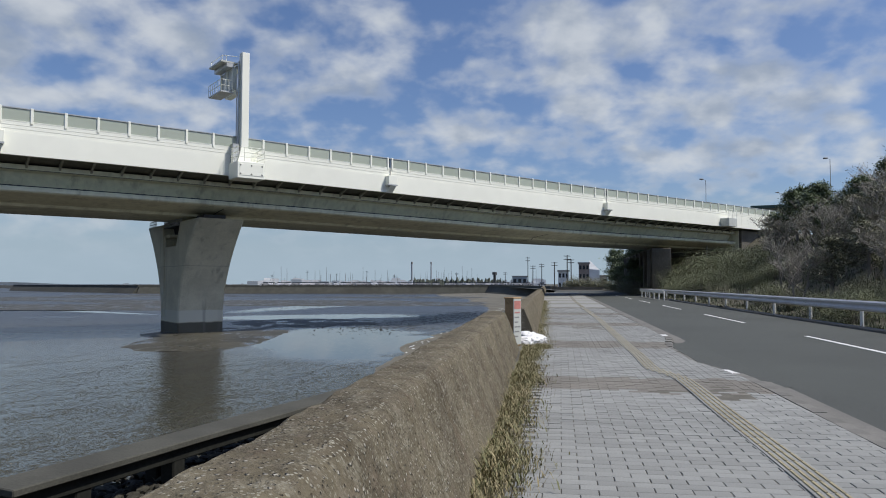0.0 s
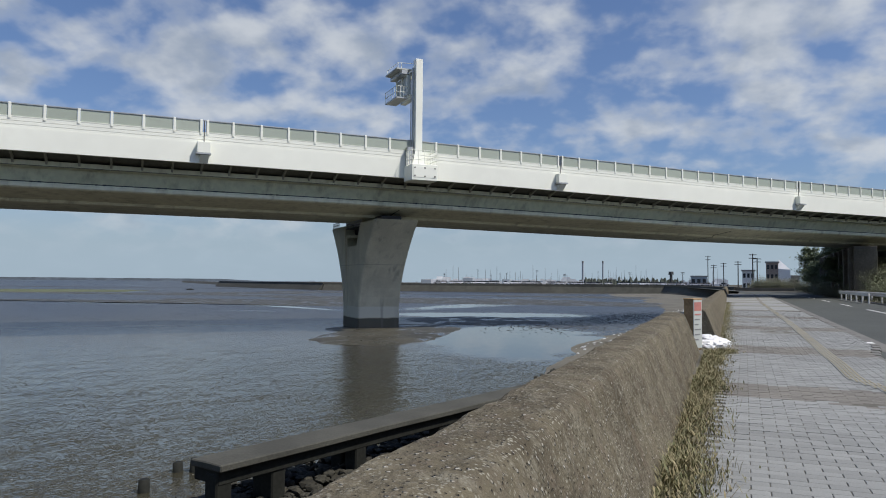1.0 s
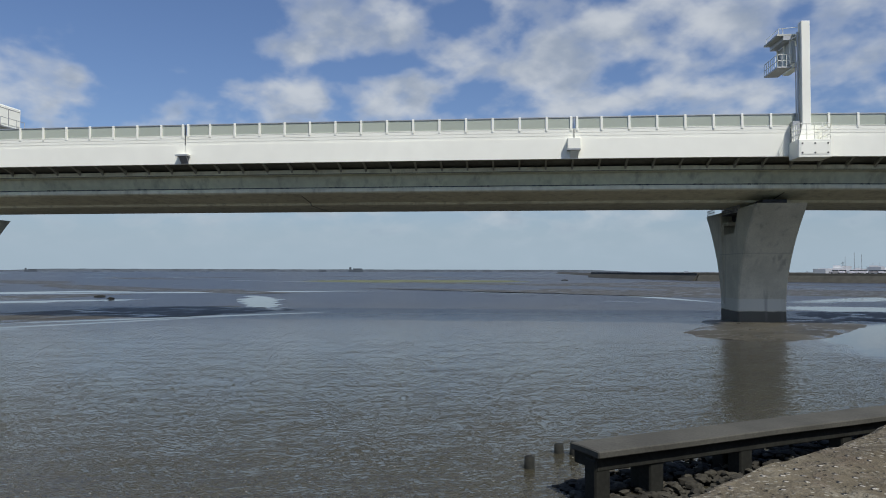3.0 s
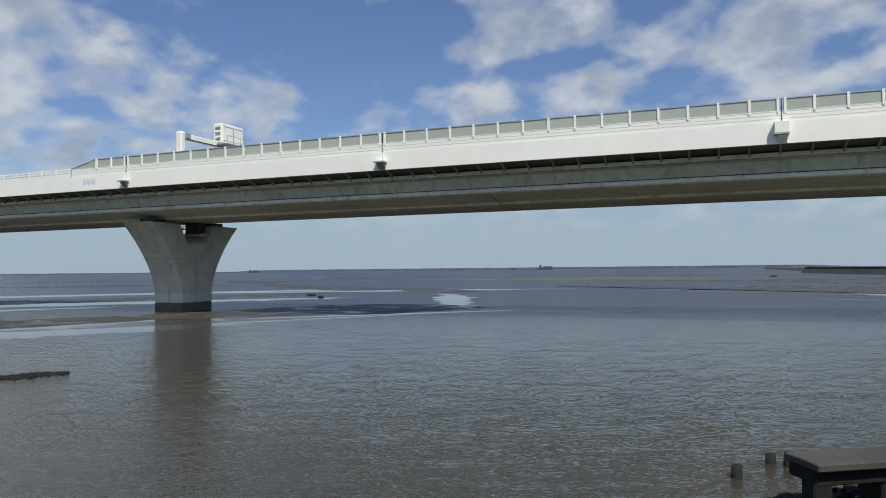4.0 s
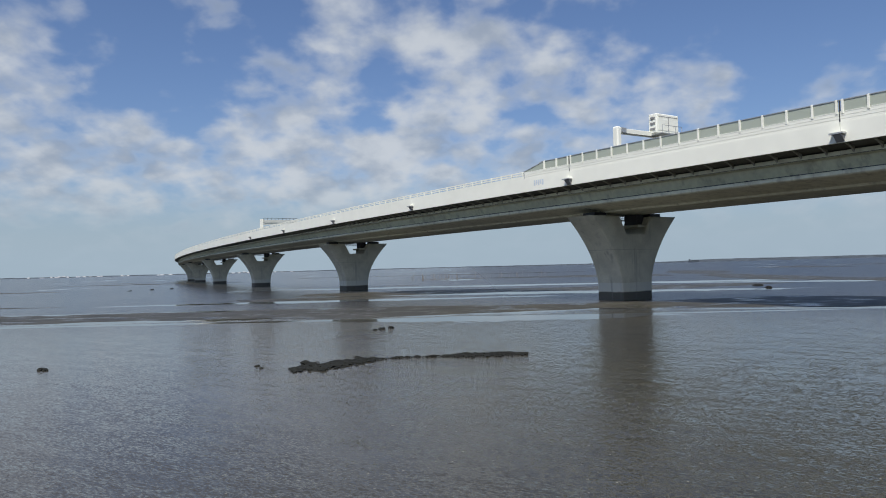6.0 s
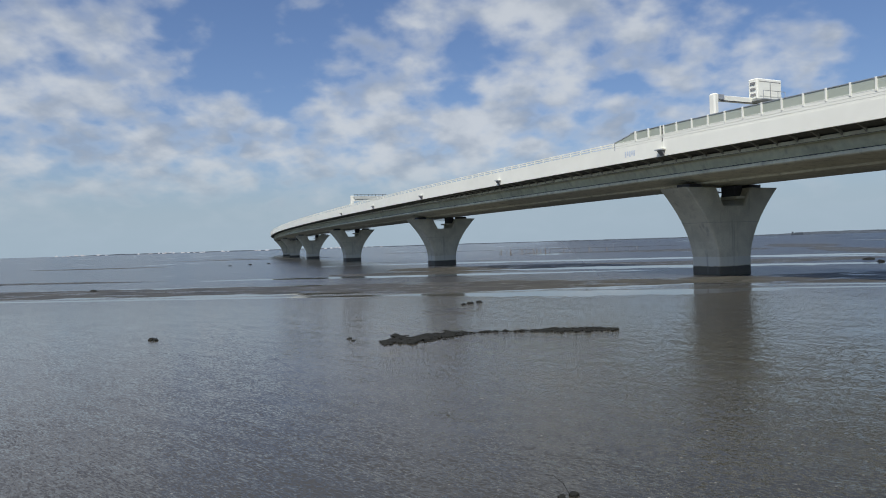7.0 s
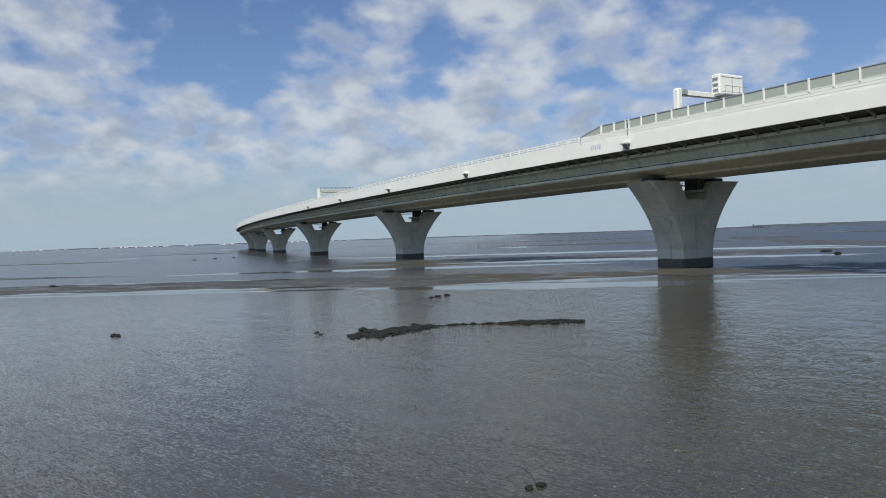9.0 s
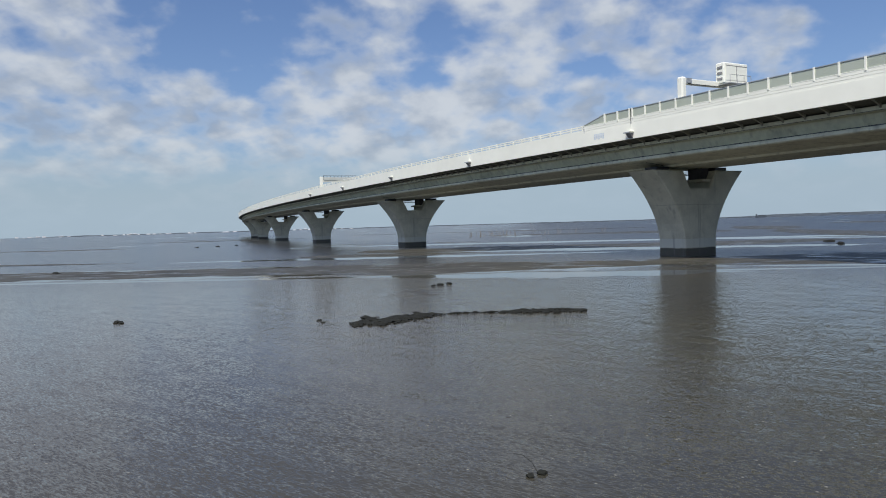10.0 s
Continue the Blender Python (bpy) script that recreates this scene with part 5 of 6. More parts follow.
# ---- trees ----
def branch(segs, a, d, length, r, level, rng, up):
    n = 3
    pts = [a]
    for i in range(n):
        d = (d + Vector((rng.gauss(0, 0.16), rng.gauss(0, 0.16), rng.gauss(0, 0.12) + up))).normalized()
        pts.append(pts[-1] + d * length / n)
    for i in range(n):
        segs.append((pts[i], pts[i + 1], r * (1 - 0.28 * i / n * 1.4), r * (1 - 0.28 * (i + 1) / n * 1.4)))
    if level == 0:
        return
    kids = rng.randint(3, 5) if level > 1 else rng.randint(4, 6)
    for i in range(kids):
        k = rng.uniform(0.35, 1.0)
        j = min(int(k * n), n - 1)
        o = pts[j].lerp(pts[j + 1], k * n - j if k * n - j < 1 else 1)
        a2 = rng.uniform(0, 6.283)
        side = Vector((math.cos(a2), math.sin(a2), rng.uniform(-0.1, 0.5)))
        branch(segs, o, (d * 0.75 + side * 0.85).normalized(), length * rng.uniform(0.5, 0.72), r * 0.52, level - 1, rng, up)


def fast_tubes(name, segs, mat, n=3):
    verts, faces = [], []
    for a, b, ra, rb in segs:
        d = (b - a).normalized()
        x = d.orthogonal().normalized()
        y = d.cross(x)
        o = len(verts)
        for c, r in ((a, ra), (b, rb)):
            for i in range(n):
                t = 2 * math.pi * i / n
                verts.append(c + (x * math.cos(t) + y * math.sin(t)) * r)
        for i in range(n):
            j = (i + 1) % n
            faces.append((o + i, o + j, o + n + j, o + n + i))
    return mesh_of(name, verts, faces, mat)


def leaves(name, centres, rng, per, spread, size, mat, flat=0.7):
    verts, faces = [], []
    for c in centres:
        for i in range(per):
            o = c + Vector((rng.gauss(0, spread), rng.gauss(0, spread), rng.gauss(0, spread * flat)))
            a, b = rng.uniform(0, 6.283), rng.uniform(-0.6, 1.0)
            x = Vector((math.cos(a) * math.cos(b), math.sin(a) * math.cos(b), math.sin(b))) * size * rng.uniform(0.6, 1.4)
            y = Vector((-math.sin(a), math.cos(a), rng.uniform(-0.5, 0.5))) * size * 0.35
            k = len(verts)
            verts += [o - x, o + y, o + x, o - y]
            faces.append((k, k + 1, k + 2, k + 3))
    return mesh_of(name, verts, faces, mat)


def bare_tree(seed, h):
    rng = random.Random(seed)
    t = thing("bare_tree", "leafless grey-brown tree with dense thin twigs", "tree", group="trees on the embankment")
    segs = []
    for i in range(rng.randint(2, 3)):
        a = rng.uniform(0, 6.283)
        branch(segs, Vector((0.1 * math.cos(a), 0.1 * math.sin(a), 0)), Vector((0.3 * math.cos(a), 0.3 * math.sin(a), 1)).normalized(), h * 0.5, 0.1, 4, rng, 0.06)
    part("trunk", fast_tubes("trunk", [s for s in segs if s[2] > 0.03], M_BARK, 6), t)
    part("crown", fast_tubes("crown", [(a, b, max(ra, 0.011), max(rb, 0.008)) for a, b, ra, rb in segs if ra <= 0.03], M_TWIG, 3), t, label="bare tangled twigs")
    tips = [s[1] for s in segs if s[2] <= 0.03]
    part("ivy", leaves("ivy", rng.sample(tips, min(260, len(tips))), rng, 7, 0.22, 0.06, M_LEAF_D), t, label="sparse dull evergreen leaves")
    return t


def leafy_tree(seed, h, name, label, mat, lim, per, size, spread):
    rng = random.Random(seed)
    t = thing(name, label, "tree", group="trees on the embankment")
    segs = []
    top = Vector((0.2, 0.1, h))
    segs.append((Vector((0, 0, 0)), Vector((0.1, 0, h * 0.5)), 0.16, 0.11))
    segs.append((Vector((0.1, 0, h * 0.5)), top, 0.11, 0.03))
    centres = []
    for i in range(lim):
        k = rng.uniform(0.3, 1.0)
        o = Vector((0, 0, 0)).lerp(top, k)
        a = rng.uniform(0, 6.283)
        ln = (1.15 - k) * h * 0.42 * rng.uniform(0.6, 1.2) + 0.25
        e = o + Vector((math.cos(a) * ln, math.sin(a) * ln, rng.uniform(0.0, 0.45) * ln))
        segs.append((o, e, 0.05, 0.015))
        for q in (0.55, 0.8, 1.0, 1.08):
            centres.append(o.lerp(e, q) + Vector((0, 0, 0.12)))
    part("trunk", fast_tubes("trunk", segs, M_BARK, 6), t)
    part("crown", leaves("crown", centres, rng, per, spread, size, mat), t)
    return t


def bush(seed, r, mat, label):
    rng = random.Random(seed)
    t = thing("bush", label, "bush", group="bushes on the embankment")
    segs, centres = [], []
    for i in range(26):
        a, b = rng.uniform(0, 6.283), rng.uniform(0.2, 1.5)
        e = Vector((math.cos(a) * math.cos(b), math.sin(a) * math.cos(b), math.sin(b) * 0.95)) * r * rng.uniform(0.6, 1.1)
        segs.append((Vector((0, 0, 0)), e, 0.03, 0.01))
        centres += [e, e * 0.8, e * 0.6]
    part("branchwork", fast_tubes("branchwork", segs, M_BARK, 4), t)
    part("crown", leaves("crown", centres, rng, 110, r * 0.17, 0.052, mat), t)
    return t


def plant_all():
    rng = random.Random(12)
    bares = [bare_tree(31 + i, h) for i, h in enumerate((6.0, 5.2, 6.8))]
    pines = [leafy_tree(41, 5.2, "pine_tree", "dark green windswept pine", M_LEAF_P, 42, 30, 0.16, 0.24), leafy_tree(43, 4.2, "pine_tree", "dark green windswept pine", M_LEAF_P, 36, 30, 0.16, 0.24)]
    dull = [leafy_tree(51, 4.4, "evergreen_tree", "dull olive evergreen tree", M_LEAF_D, 44, 34, 0.11, 0.3)]
    bushes = [bush(61, 2.0, M_LEAF_B, "straw-green bush of reedy leaves"), bush(62, 1.7, M_LEAF_D, "dull brown-green bush on the embankment")]
    used = set()

    def put(proto, p, q, k=1.0):
        o = rd(p, q)
        z = hill(q, p) - 0.15
        m = pose(o.x, o.y, z, 0, 0, rng.uniform(0, 360)) @ Matrix.Diagonal((k, k, k, 1))
        if proto.name not in used:
            used.add(proto.name)
            proto.matrix_basis = m
            return
        ob = copy_thing(proto, m)
        ob.matrix_basis = m

    # wooded slope beside the road
    def tall_ok(p, q):
        """Tall growth keeps clear of the bridge's end."""
        return math.degrees(math.atan2(q, p)) > 15.4 + 0.02 * (p - 60)

    n = 0
    while n < 70:
        p, q = rng.uniform(26, 96), rng.uniform(13.0, 36)
        if tall_ok(p, q):
            put(bares[n % 3], p, q, rng.uniform(0.62, 0.98))
            n += 1
    for i in range(7):
        put(pines[i % 2], rng.uniform(66, 84), rng.uniform(22, 28), rng.uniform(0.9, 1.15))
    n = 0
    while n < 18:
        p, q = rng.uniform(28, 90), rng.uniform(13.5, 30)
        if tall_ok(p, q):
            put(dull[0], p, q, rng.uniform(0.5, 0.9))
            n += 1
    for i in range(60):
        put(bushes[i % 2], rng.uniform(24, 92), rng.uniform(11.8, 20), rng.uniform(0.45, 0.85))
    # dark ragged pines standing clear on the skyline
    for p, q, k in ((72, 31, 1.25), (70, 33, 1.3), (74, 35, 1.2), (66, 30, 1.2), (68, 35, 1.35), (62, 33, 1.25)):
        put(pines[0], p, q, k)
    # bushes before the abutment
    for p, q, k in ((74, 13.6, 1.3), (78, 15.0, 1.4), (72, 16.0, 1.2), (82, 13.4, 1.2), (70, 18.5, 1.3), (86, 13.0, 1.0), (76, 18.0, 1.4), (80, 19.0, 1.5), (88, 15.5, 1.6), (92, 17.0, 1.9), (86, 18.0, 1.7), (94, 14.5, 1.5)):
        put(bushes[0], p, q, k)
    # trees closing the view past the bridge
    for i in range(10):
        put(pines[i % 2], rng.uniform(128, 168), rng.uniform(11.6, 15.5), rng.uniform(1.25, 1.7))
    for i in range(9):
        put(bushes[1], 198 + rng.uniform(0, 14), 2.5 + 1.1 * i, rng.uniform(1.5, 2.1))
    for i in range(10):
        put(bushes[i % 2], rng.uniform(112, 170), rng.uniform(11.0, 13.0), rng.uniform(1.0, 1.6))
    # trees past the bridge
    for p, q, k in ((108, 10.6, 1.0), (112, 12.0, 1.1), (105, 12.5, 0.9), (118, 13.5, 1.2)):
        put(pines[0], p, q, k)
    for p, q in ((100, 10.2), (96, 11.0), (104, 9.8)):
        put(bushes[1], p, q, 1.0)


plant_all()
drift_twig()


def undergrowth():
    """Dead grass, briars and fallen twigs over the embankment."""
    rng = random.Random(19)
    verts, faces = [], []
    for i in range(42000):
        p, q = rng.uniform(14, 105), 10.6 + 24 * rng.random() ** 1.3
        o = rd(p, q, hill(q, p) - 0.03)
        a, h, w = rng.uniform(0, 6.283), rng.uniform(0.12, 0.7) * (0.45 + 0.55 * smooth(11.5, 15, q)), rng.uniform(0.012, 0.04)
        lean = Vector((math.cos(a), math.sin(a), 0)) * h * rng.uniform(0.2, 1.0)
        side = Vector((-math.sin(a), math.cos(a), 0)) * w
        k = len(verts)
        verts += [o - side, o + side, o + lean + Vector((0, 0, h))]
        faces.append((k, k + 1, k + 2))
    thing("undergrowth", "tangled dead grass and briars on the embankment", "undergrowth", me=mesh_of("undergrowth", verts, faces, M_UNDER), kind="stuff")


undergrowth()


# ---- the far shore ----
def breakwater():
    bm = bmesh.new()
    pts = [Vector((-690, 1040, 0)), Vector((-252, 420, 0)), Vector((-129, 304, 0)), Vector((-20, 303, 0)), Vector((20, 297, 0)), Vector((31.0, 198, 0))]
    for i, (a, b) in enumerate(zip(pts[1:], pts[2:])):
        d = (b - a).normalized()
        n = Vector((-d.y, d.x, 0))
        vs = []
        for c in (a, b):
            for o, z in ((-4.0, -0.5), (-1.2, 2.6), (-1.0, 3.5), (0.6, 3.5), (0.8, 1.5), (0.8, -0.5)):
                vs.append(bm.verts.new(c + n * o + Vector((0, 0, z))))
        for j in range(5):
            bm.faces.new((vs[j], vs[j + 1], vs[j + 7], vs[j + 6]))
        bm.faces.new(vs[:6])
        bm.faces.new(vs[6:])
    thing("breakwater", "long dark concrete breakwater across the bay", "breakwater", me=bm_mesh("breakwater", bm, M_BREAK), kind="structure")
    a, b = pts[0], Vector((-300, 520, 0))
    bm = bmesh.new()
    d = (b - a).normalized()
    n = Vector((-d.y, d.x, 0))
    vs = [bm.verts.new(c + n * o + Vector((0, 0, z))) for c in (a, b) for o, z in ((-6, -0.5), (-2, 2.6), (2, 2.6), (6, -0.5))]
    for j in range(3):
        bm.faces.new((vs[j], vs[j + 1], vs[j + 5], vs[j + 4]))
    bm.faces.new(vs[:4])
    thing("breakwater", "low far arm of the breakwater", "breakwater", me=bm_mesh("breakwater", bm, M_BREAK), kind="structure")


def far_strip(name, label, az0, az1, d0, d1, h, seed, mat, n=90, rough=0.5, lumps=None):
    """A thin uneven strip of distant land or wood."""
    bm = bmesh.new()
    rows = []
    for i in range(n + 1):
        k = i / n
        az, d = az0 + (az1 - az0) * k, d0 + (d1 - d0) * k
        hh = h * (1 - rough + rough * (0.5 + noise.noise(Vector((k * (lumps or n * 0.35), seed, 0))) + 0.6 * noise.noise(Vector((k * (lumps or n * 0.35) * 2.6, seed, 3))))) * min(1, k * 12, (1 - k) * 12)
        rows.append([bm.verts.new(polar(az, d, -0.3)), bm.verts.new(polar(az, d + 8, max(hh, 0.05))), bm.verts.new(polar(az, d + 60, -0.3))])
    for a, b in zip(rows, rows[1:]):
        bm.faces.new((a[0], b[0], b[1], a[1]))
        bm.faces.new((a[1], b[1], b[2], a[2]))
    return thing(name, label, "far shore", me=bm_mesh(name, bm, mat), kind="structure")


def far_boxes(name, label, az0, az1, d0, d1, count, hmin, hmax, wmin, wmax, z, seed, mat):
    rng = random.Random(seed)
    verts, faces = [], []
    for i in range(count):
        az, d = rng.uniform(az0, az1), rng.uniform(d0, d1)
        o = polar(az, d, z)
        h, w = rng.uniform(hmin, hmax) * rng.uniform(0.4, 1), rng.uniform(wmin, wmax)
        a = radians(az)
        x, y = Vector((math.cos(a), math.sin(a), 0)) * w / 2, Vector((-math.sin(a), math.cos(a), 0)) * w / 2
        k = len(verts)
        verts += [o - x - y, o + x - y, o + x + y, o - x + y] + [c + Vector((0, 0, h)) for c in (o - x - y, o + x - y, o + x + y, o - x + y)]
        faces += [(k, k + 1, k + 5, k + 4), (k + 1, k + 2, k + 6, k + 5), (k + 2, k + 3, k + 7, k + 6), (k + 3, k, k + 4, k + 7), (k + 4, k + 5, k + 6, k + 7)]
    return thing(name, label, "far town", me=mesh_of(name, verts, faces, mat), kind="stuff")


def chimney(az, d, h, r):
    t = thing("chimney", "tall slender industrial chimney on the skyline", "chimney", Matrix.Translation(polar(az, d, 2.0)), group="chimneys")
    part("shaft", tubes_mesh("shaft", [((0, 0, 0), (0, 0, h), r, r * 0.75)], M_FARTOWN, 10), t)
    part("top_band", tubes_mesh("top_band", [((0, 0, h * 0.9), (0, 0, h * 1.0), r * 0.95, r * 0.85)], M_FARGREY, 10), t)


def utility_pole(az, d, h):
    t = thing("utility_pole", "dark utility pole with short crossarms", "utility pole", Matrix.Translation(polar(az, d, 2.0)), group="utility poles")
    part("pole", tubes_mesh("pole", [((0, 0, 0), (0, 0, h), 0.22, 0.16)], M_DARK, 6), t)
    for k in (0.97, 0.88):
        part("crossarm", box_mesh("crossarm", -1.1, 1.1, -0.1, 0.1, h * k - 0.1, h * k + 0.1, M_DARK), t)


def building(az, d, w, depth, h, mat, label, floors, cols):
    t = thing("building", label, "building", pose(*polar(az, d, 2.2), 0, 0, az), group="far buildings")
    part("wall", box_mesh("wall", -w / 2, w / 2, 0, depth, 0, h, mat), t)
    part("roof", box_mesh("roof", -w / 2 - 0.3, w / 2 + 0.3, -0.3, depth + 0.3, h + 0.004, h + 0.4, M_FARGREY), t)
    for i in range(floors):
        for j in range(cols):
            x, z = -w / 2 + w * (j + 0.5) / cols, h * (i + 0.55) / floors
            part("window", box_mesh("window", x - w / cols * 0.3, x + w / cols * 0.3, -0.08, -0.004, z - h / floors * 0.22, z + h / floors * 0.22, M_WINDOW), t)


def parked_cars():
    bm = bmesh.new()
    box(bm, -2.1, 2.1, -0.85, 0.85, 0.35, 0.95, 0.12)
    body = bm_mesh("body", bm, M_CAR)
    bm = bmesh.new()
    box(bm, -1.2, 1.0, -0.75, 0.75, 0.96, 1.5, 0.15)
    cab = bm_mesh("cabin", bm, M_WINDOW)
    wheel = tubes_mesh("wheel", [((0, -0.1, 0), (0, 0.1, 0), 0.32)], M_DARK, 10)
    rng = random.Random(14)
    first = None
    for i in range(120):
        az = rng.uniform(-8, 14)
        d = rng.uniform(312, 345)
        m = pose(*polar(az, d, 3.3), 0, 0, az + rng.choice((0, 90)) + rng.uniform(-6, 6))
        if first is None:
            first = thing("parked_car", "small pale parked car in the far lot", "car", m, group="parked cars")
            part("body", body, first)
            part("cabin", cab, first)
            for x in (-1.3, 1.3):
                for y in (-0.8, 0.8):
                    part("wheel", wheel, first, Matrix.Translation((x, y, 0.32)))
        else:
            copy_thing(first, m)


def ship(az, d, ln):
    t = thing("cargo_ship", "dark hazy cargo ship on the horizon", "ship", pose(*polar(az, d, 0), 0, 0, az), group="ships")
    part("hull", box_mesh("hull", -ln / 2, ln / 2, -6, 6, -1, ln * 0.12, M_FARLAND, 0.5), t)
    part("bridge_house", box_mesh("bridge_house", -ln * 0.45, -ln * 0.3, -5, 5, ln * 0.121, ln * 0.32, M_FARLAND, 0.3), t)
    part("cargo", box_mesh("cargo", -ln * 0.2, ln * 0.45, -5, 5, ln * 0.121, ln * 0.24, M_FARLAND, 0.3), t)


breakwater()
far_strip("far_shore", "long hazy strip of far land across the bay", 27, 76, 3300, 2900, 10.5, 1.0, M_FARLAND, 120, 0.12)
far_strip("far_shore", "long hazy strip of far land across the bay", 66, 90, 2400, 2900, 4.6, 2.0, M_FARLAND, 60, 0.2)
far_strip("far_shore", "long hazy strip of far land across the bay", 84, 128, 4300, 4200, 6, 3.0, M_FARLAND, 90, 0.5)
far_boxes("far_town", "pale specks of a far town across the bay", 104, 128, 4100, 4300, 60, 3, 10, 6, 20, 0, 3, M_FARWHITE)
far_strip("far_wood", "dark line of trees behind the parking lot", -9, 13, 880, 900, 9, 5.0, M_FARGREEN, 90, 0.6)
far_strip("far_wood", "dark line of trees behind the parking lot", 8, 26, 700, 900, 4, 6.0, M_FARGREEN, 60, 0.7)
far_boxes("far_works", "pale roofs of far works and houses", -8, 15, 420, 900, 460, 1.5, 5.5, 1.5, 5, 3, 7, M_FARWHITE)
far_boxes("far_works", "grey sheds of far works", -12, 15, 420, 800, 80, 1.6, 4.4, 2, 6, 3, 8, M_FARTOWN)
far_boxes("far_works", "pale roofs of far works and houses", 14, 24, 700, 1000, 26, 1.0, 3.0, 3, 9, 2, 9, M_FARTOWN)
far_strip("far_wood", "dark clumps of trees behind the parked cars", -5.5, 3.0, 395, 400, 7.8, 15.0, M_FARGREEN, 300, 0.32, 40)
chimney(2.5, 1500, 48, 2.4)
chimney(0.95, 1500, 48, 1.9)
for az, d, h in ((-1.1, 500, 9.7), (-5.0, 400, 8.5), (-6.8, 330, 14.5), (-7.2, 300, 9.8), (-7.9, 310, 10.8), (-8.9, 260, 10), (-9.9, 230, 11.3), (-10.2, 235, 10.2), (6.1, 620, 13), (8.5, 640, 11), (10.8, 600, 13), (13.5, 650, 10), (3.9, 560, 9)):
    utility_pole(az, d, h)


def masts():
    rng = random.Random(23)
    segs = []
    for i in range(80):
        o = polar(rng.uniform(-8, 14), rng.uniform(400, 640), 3)
        segs.append((o, o + Vector((0, 0, rng.uniform(4, 12))), 0.14, 0.09))
    thing("boat_masts", "thin masts and poles of a far marina", "masts", me=fast_tubes("boat_masts", segs, M_FARGREY, 4), kind="stuff")


masts()
me = box_mesh("end_wall", -2.2, 10.5, 186.0, 186.4, ROADZ - 0.3, ROADZ + 0.75, M_SHADE, 0.03)
thing("end_wall", "low dark wall where the road ends", "wall", ROAD_M, me, kind="structure")
t = thing("water_tower", "dark lattice watch tower on the far shore", "tower", Matrix.Translation(polar(-4.15, 395, 2.0)))
part("tower_shaft", tubes_mesh("tower_shaft", [((0, 0, 0), (0, 0, 7.0), 0.9, 0.7)], M_DARK, 8), t)
part("tower_head", tubes_mesh("tower_head", [((0, 0, 7.0), (0, 0, 8.6), 1.35, 1.2)], M_DARK, 8), t)
building(-9.6, 235, 3.4, 6, 6.0, M_FARWHITE, "small white flat-roofed building by the road's end", 2, 3)
building(-11.2, 245, 3.5, 7, 8.8, M_BROWN, "brown-grey three-storey building past the bridge", 3, 3)
building(-6.15, 420, 8.6, 10, 6.2, M_FARTOWN, "hazy grey hall on the far shore", 1, 3)
building(-12.0, 290, 10, 10, 5.0, M_FARGREY, "grey low building past the bridge", 1, 4)
# a white tent-like roof beside it
o = polar(-12.0, 285, 2.0)
me = mesh_of("tent_roof", [(-2, 0, 0), (2, 0, 0), (2, 6, 0), (-2, 6, 0), (-1.8, 2, 11.4), (2, 0, 7.6), (2, 6, 7.6), (-2, 0, 7.9), (-2, 6, 7.9)], [(0, 1, 5, 7), (7, 5, 4), (1, 2, 6, 5), (5, 6, 4), (2, 3, 8, 6), (6, 8, 4), (3, 0, 7, 8), (8, 7, 4)], M_FARWHITE)
thing("tent_roof", "white peaked membrane roof past the bridge", "building", pose(o.x, o.y, o.z, 0, 0, -12), me)
parked_cars()
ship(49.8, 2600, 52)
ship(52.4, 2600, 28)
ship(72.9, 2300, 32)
o = polar(-25.2, 150, 12.5)
t = thing("shelter_roof", "dark green flat shelter roof behind the embankment", "roof", pose(o.x, o.y, o.z, 0, 0, -25))
part("roof_sheet", box_mesh("roof_sheet", -4.5, 5.0, -3, 3, 5.9, 6.5, M_GREENROOF, 0.05), t)
for x in (-4, 4.5):
    part("column", box_mesh("column", x - 0.15, x + 0.15, -0.15, 0.15, -4, 5.89, M_GREENROOF), t)


def fish_stakes():
    rng = random.Random(17)
    segs = []
    for i in range(70):
        k = rng.random()
        o = Vector((-228 - 38 * k + rng.gauss(0, 3), -20 + 48 * k, 0)) if i % 3 else Vector((-232 + rng.gauss(0, 4), -20 + 14 * rng.random(), 0))
        h = rng.uniform(0.7, 2.4)
        segs.append((o + Vector((0, 0, -0.5)), o + Vector((rng.gauss(0, 0.12), rng.gauss(0, 0.12), h)), 0.05, 0.04))
    thing("fish_stakes", "thin leaning poles of a fish weir in the shallows", "poles", me=fast_tubes("fish_stakes", segs, M_BARK, 5), kind="stuff")


fish_stakes()

# ---- paving: blocks, guide bars, kerb stones ----
BLOCK, ROW = 0.26, 0.125  # paving block, across and along the pavement


def band_at(p):
    """Brown bands cross the grey paving."""
    if p < 13:
        return 10.0 < p < 11.4
    if p < 20:
        return 16.6 < p < 18.5
    return (p - 25.3) % 8.85 < 1.9


def kerb_dip(p):
    """How far the kerb is drawn in and lowered at the driveway."""
    return smooth(20.6, 17.2, p) * smooth(11.6, 14.6, p)


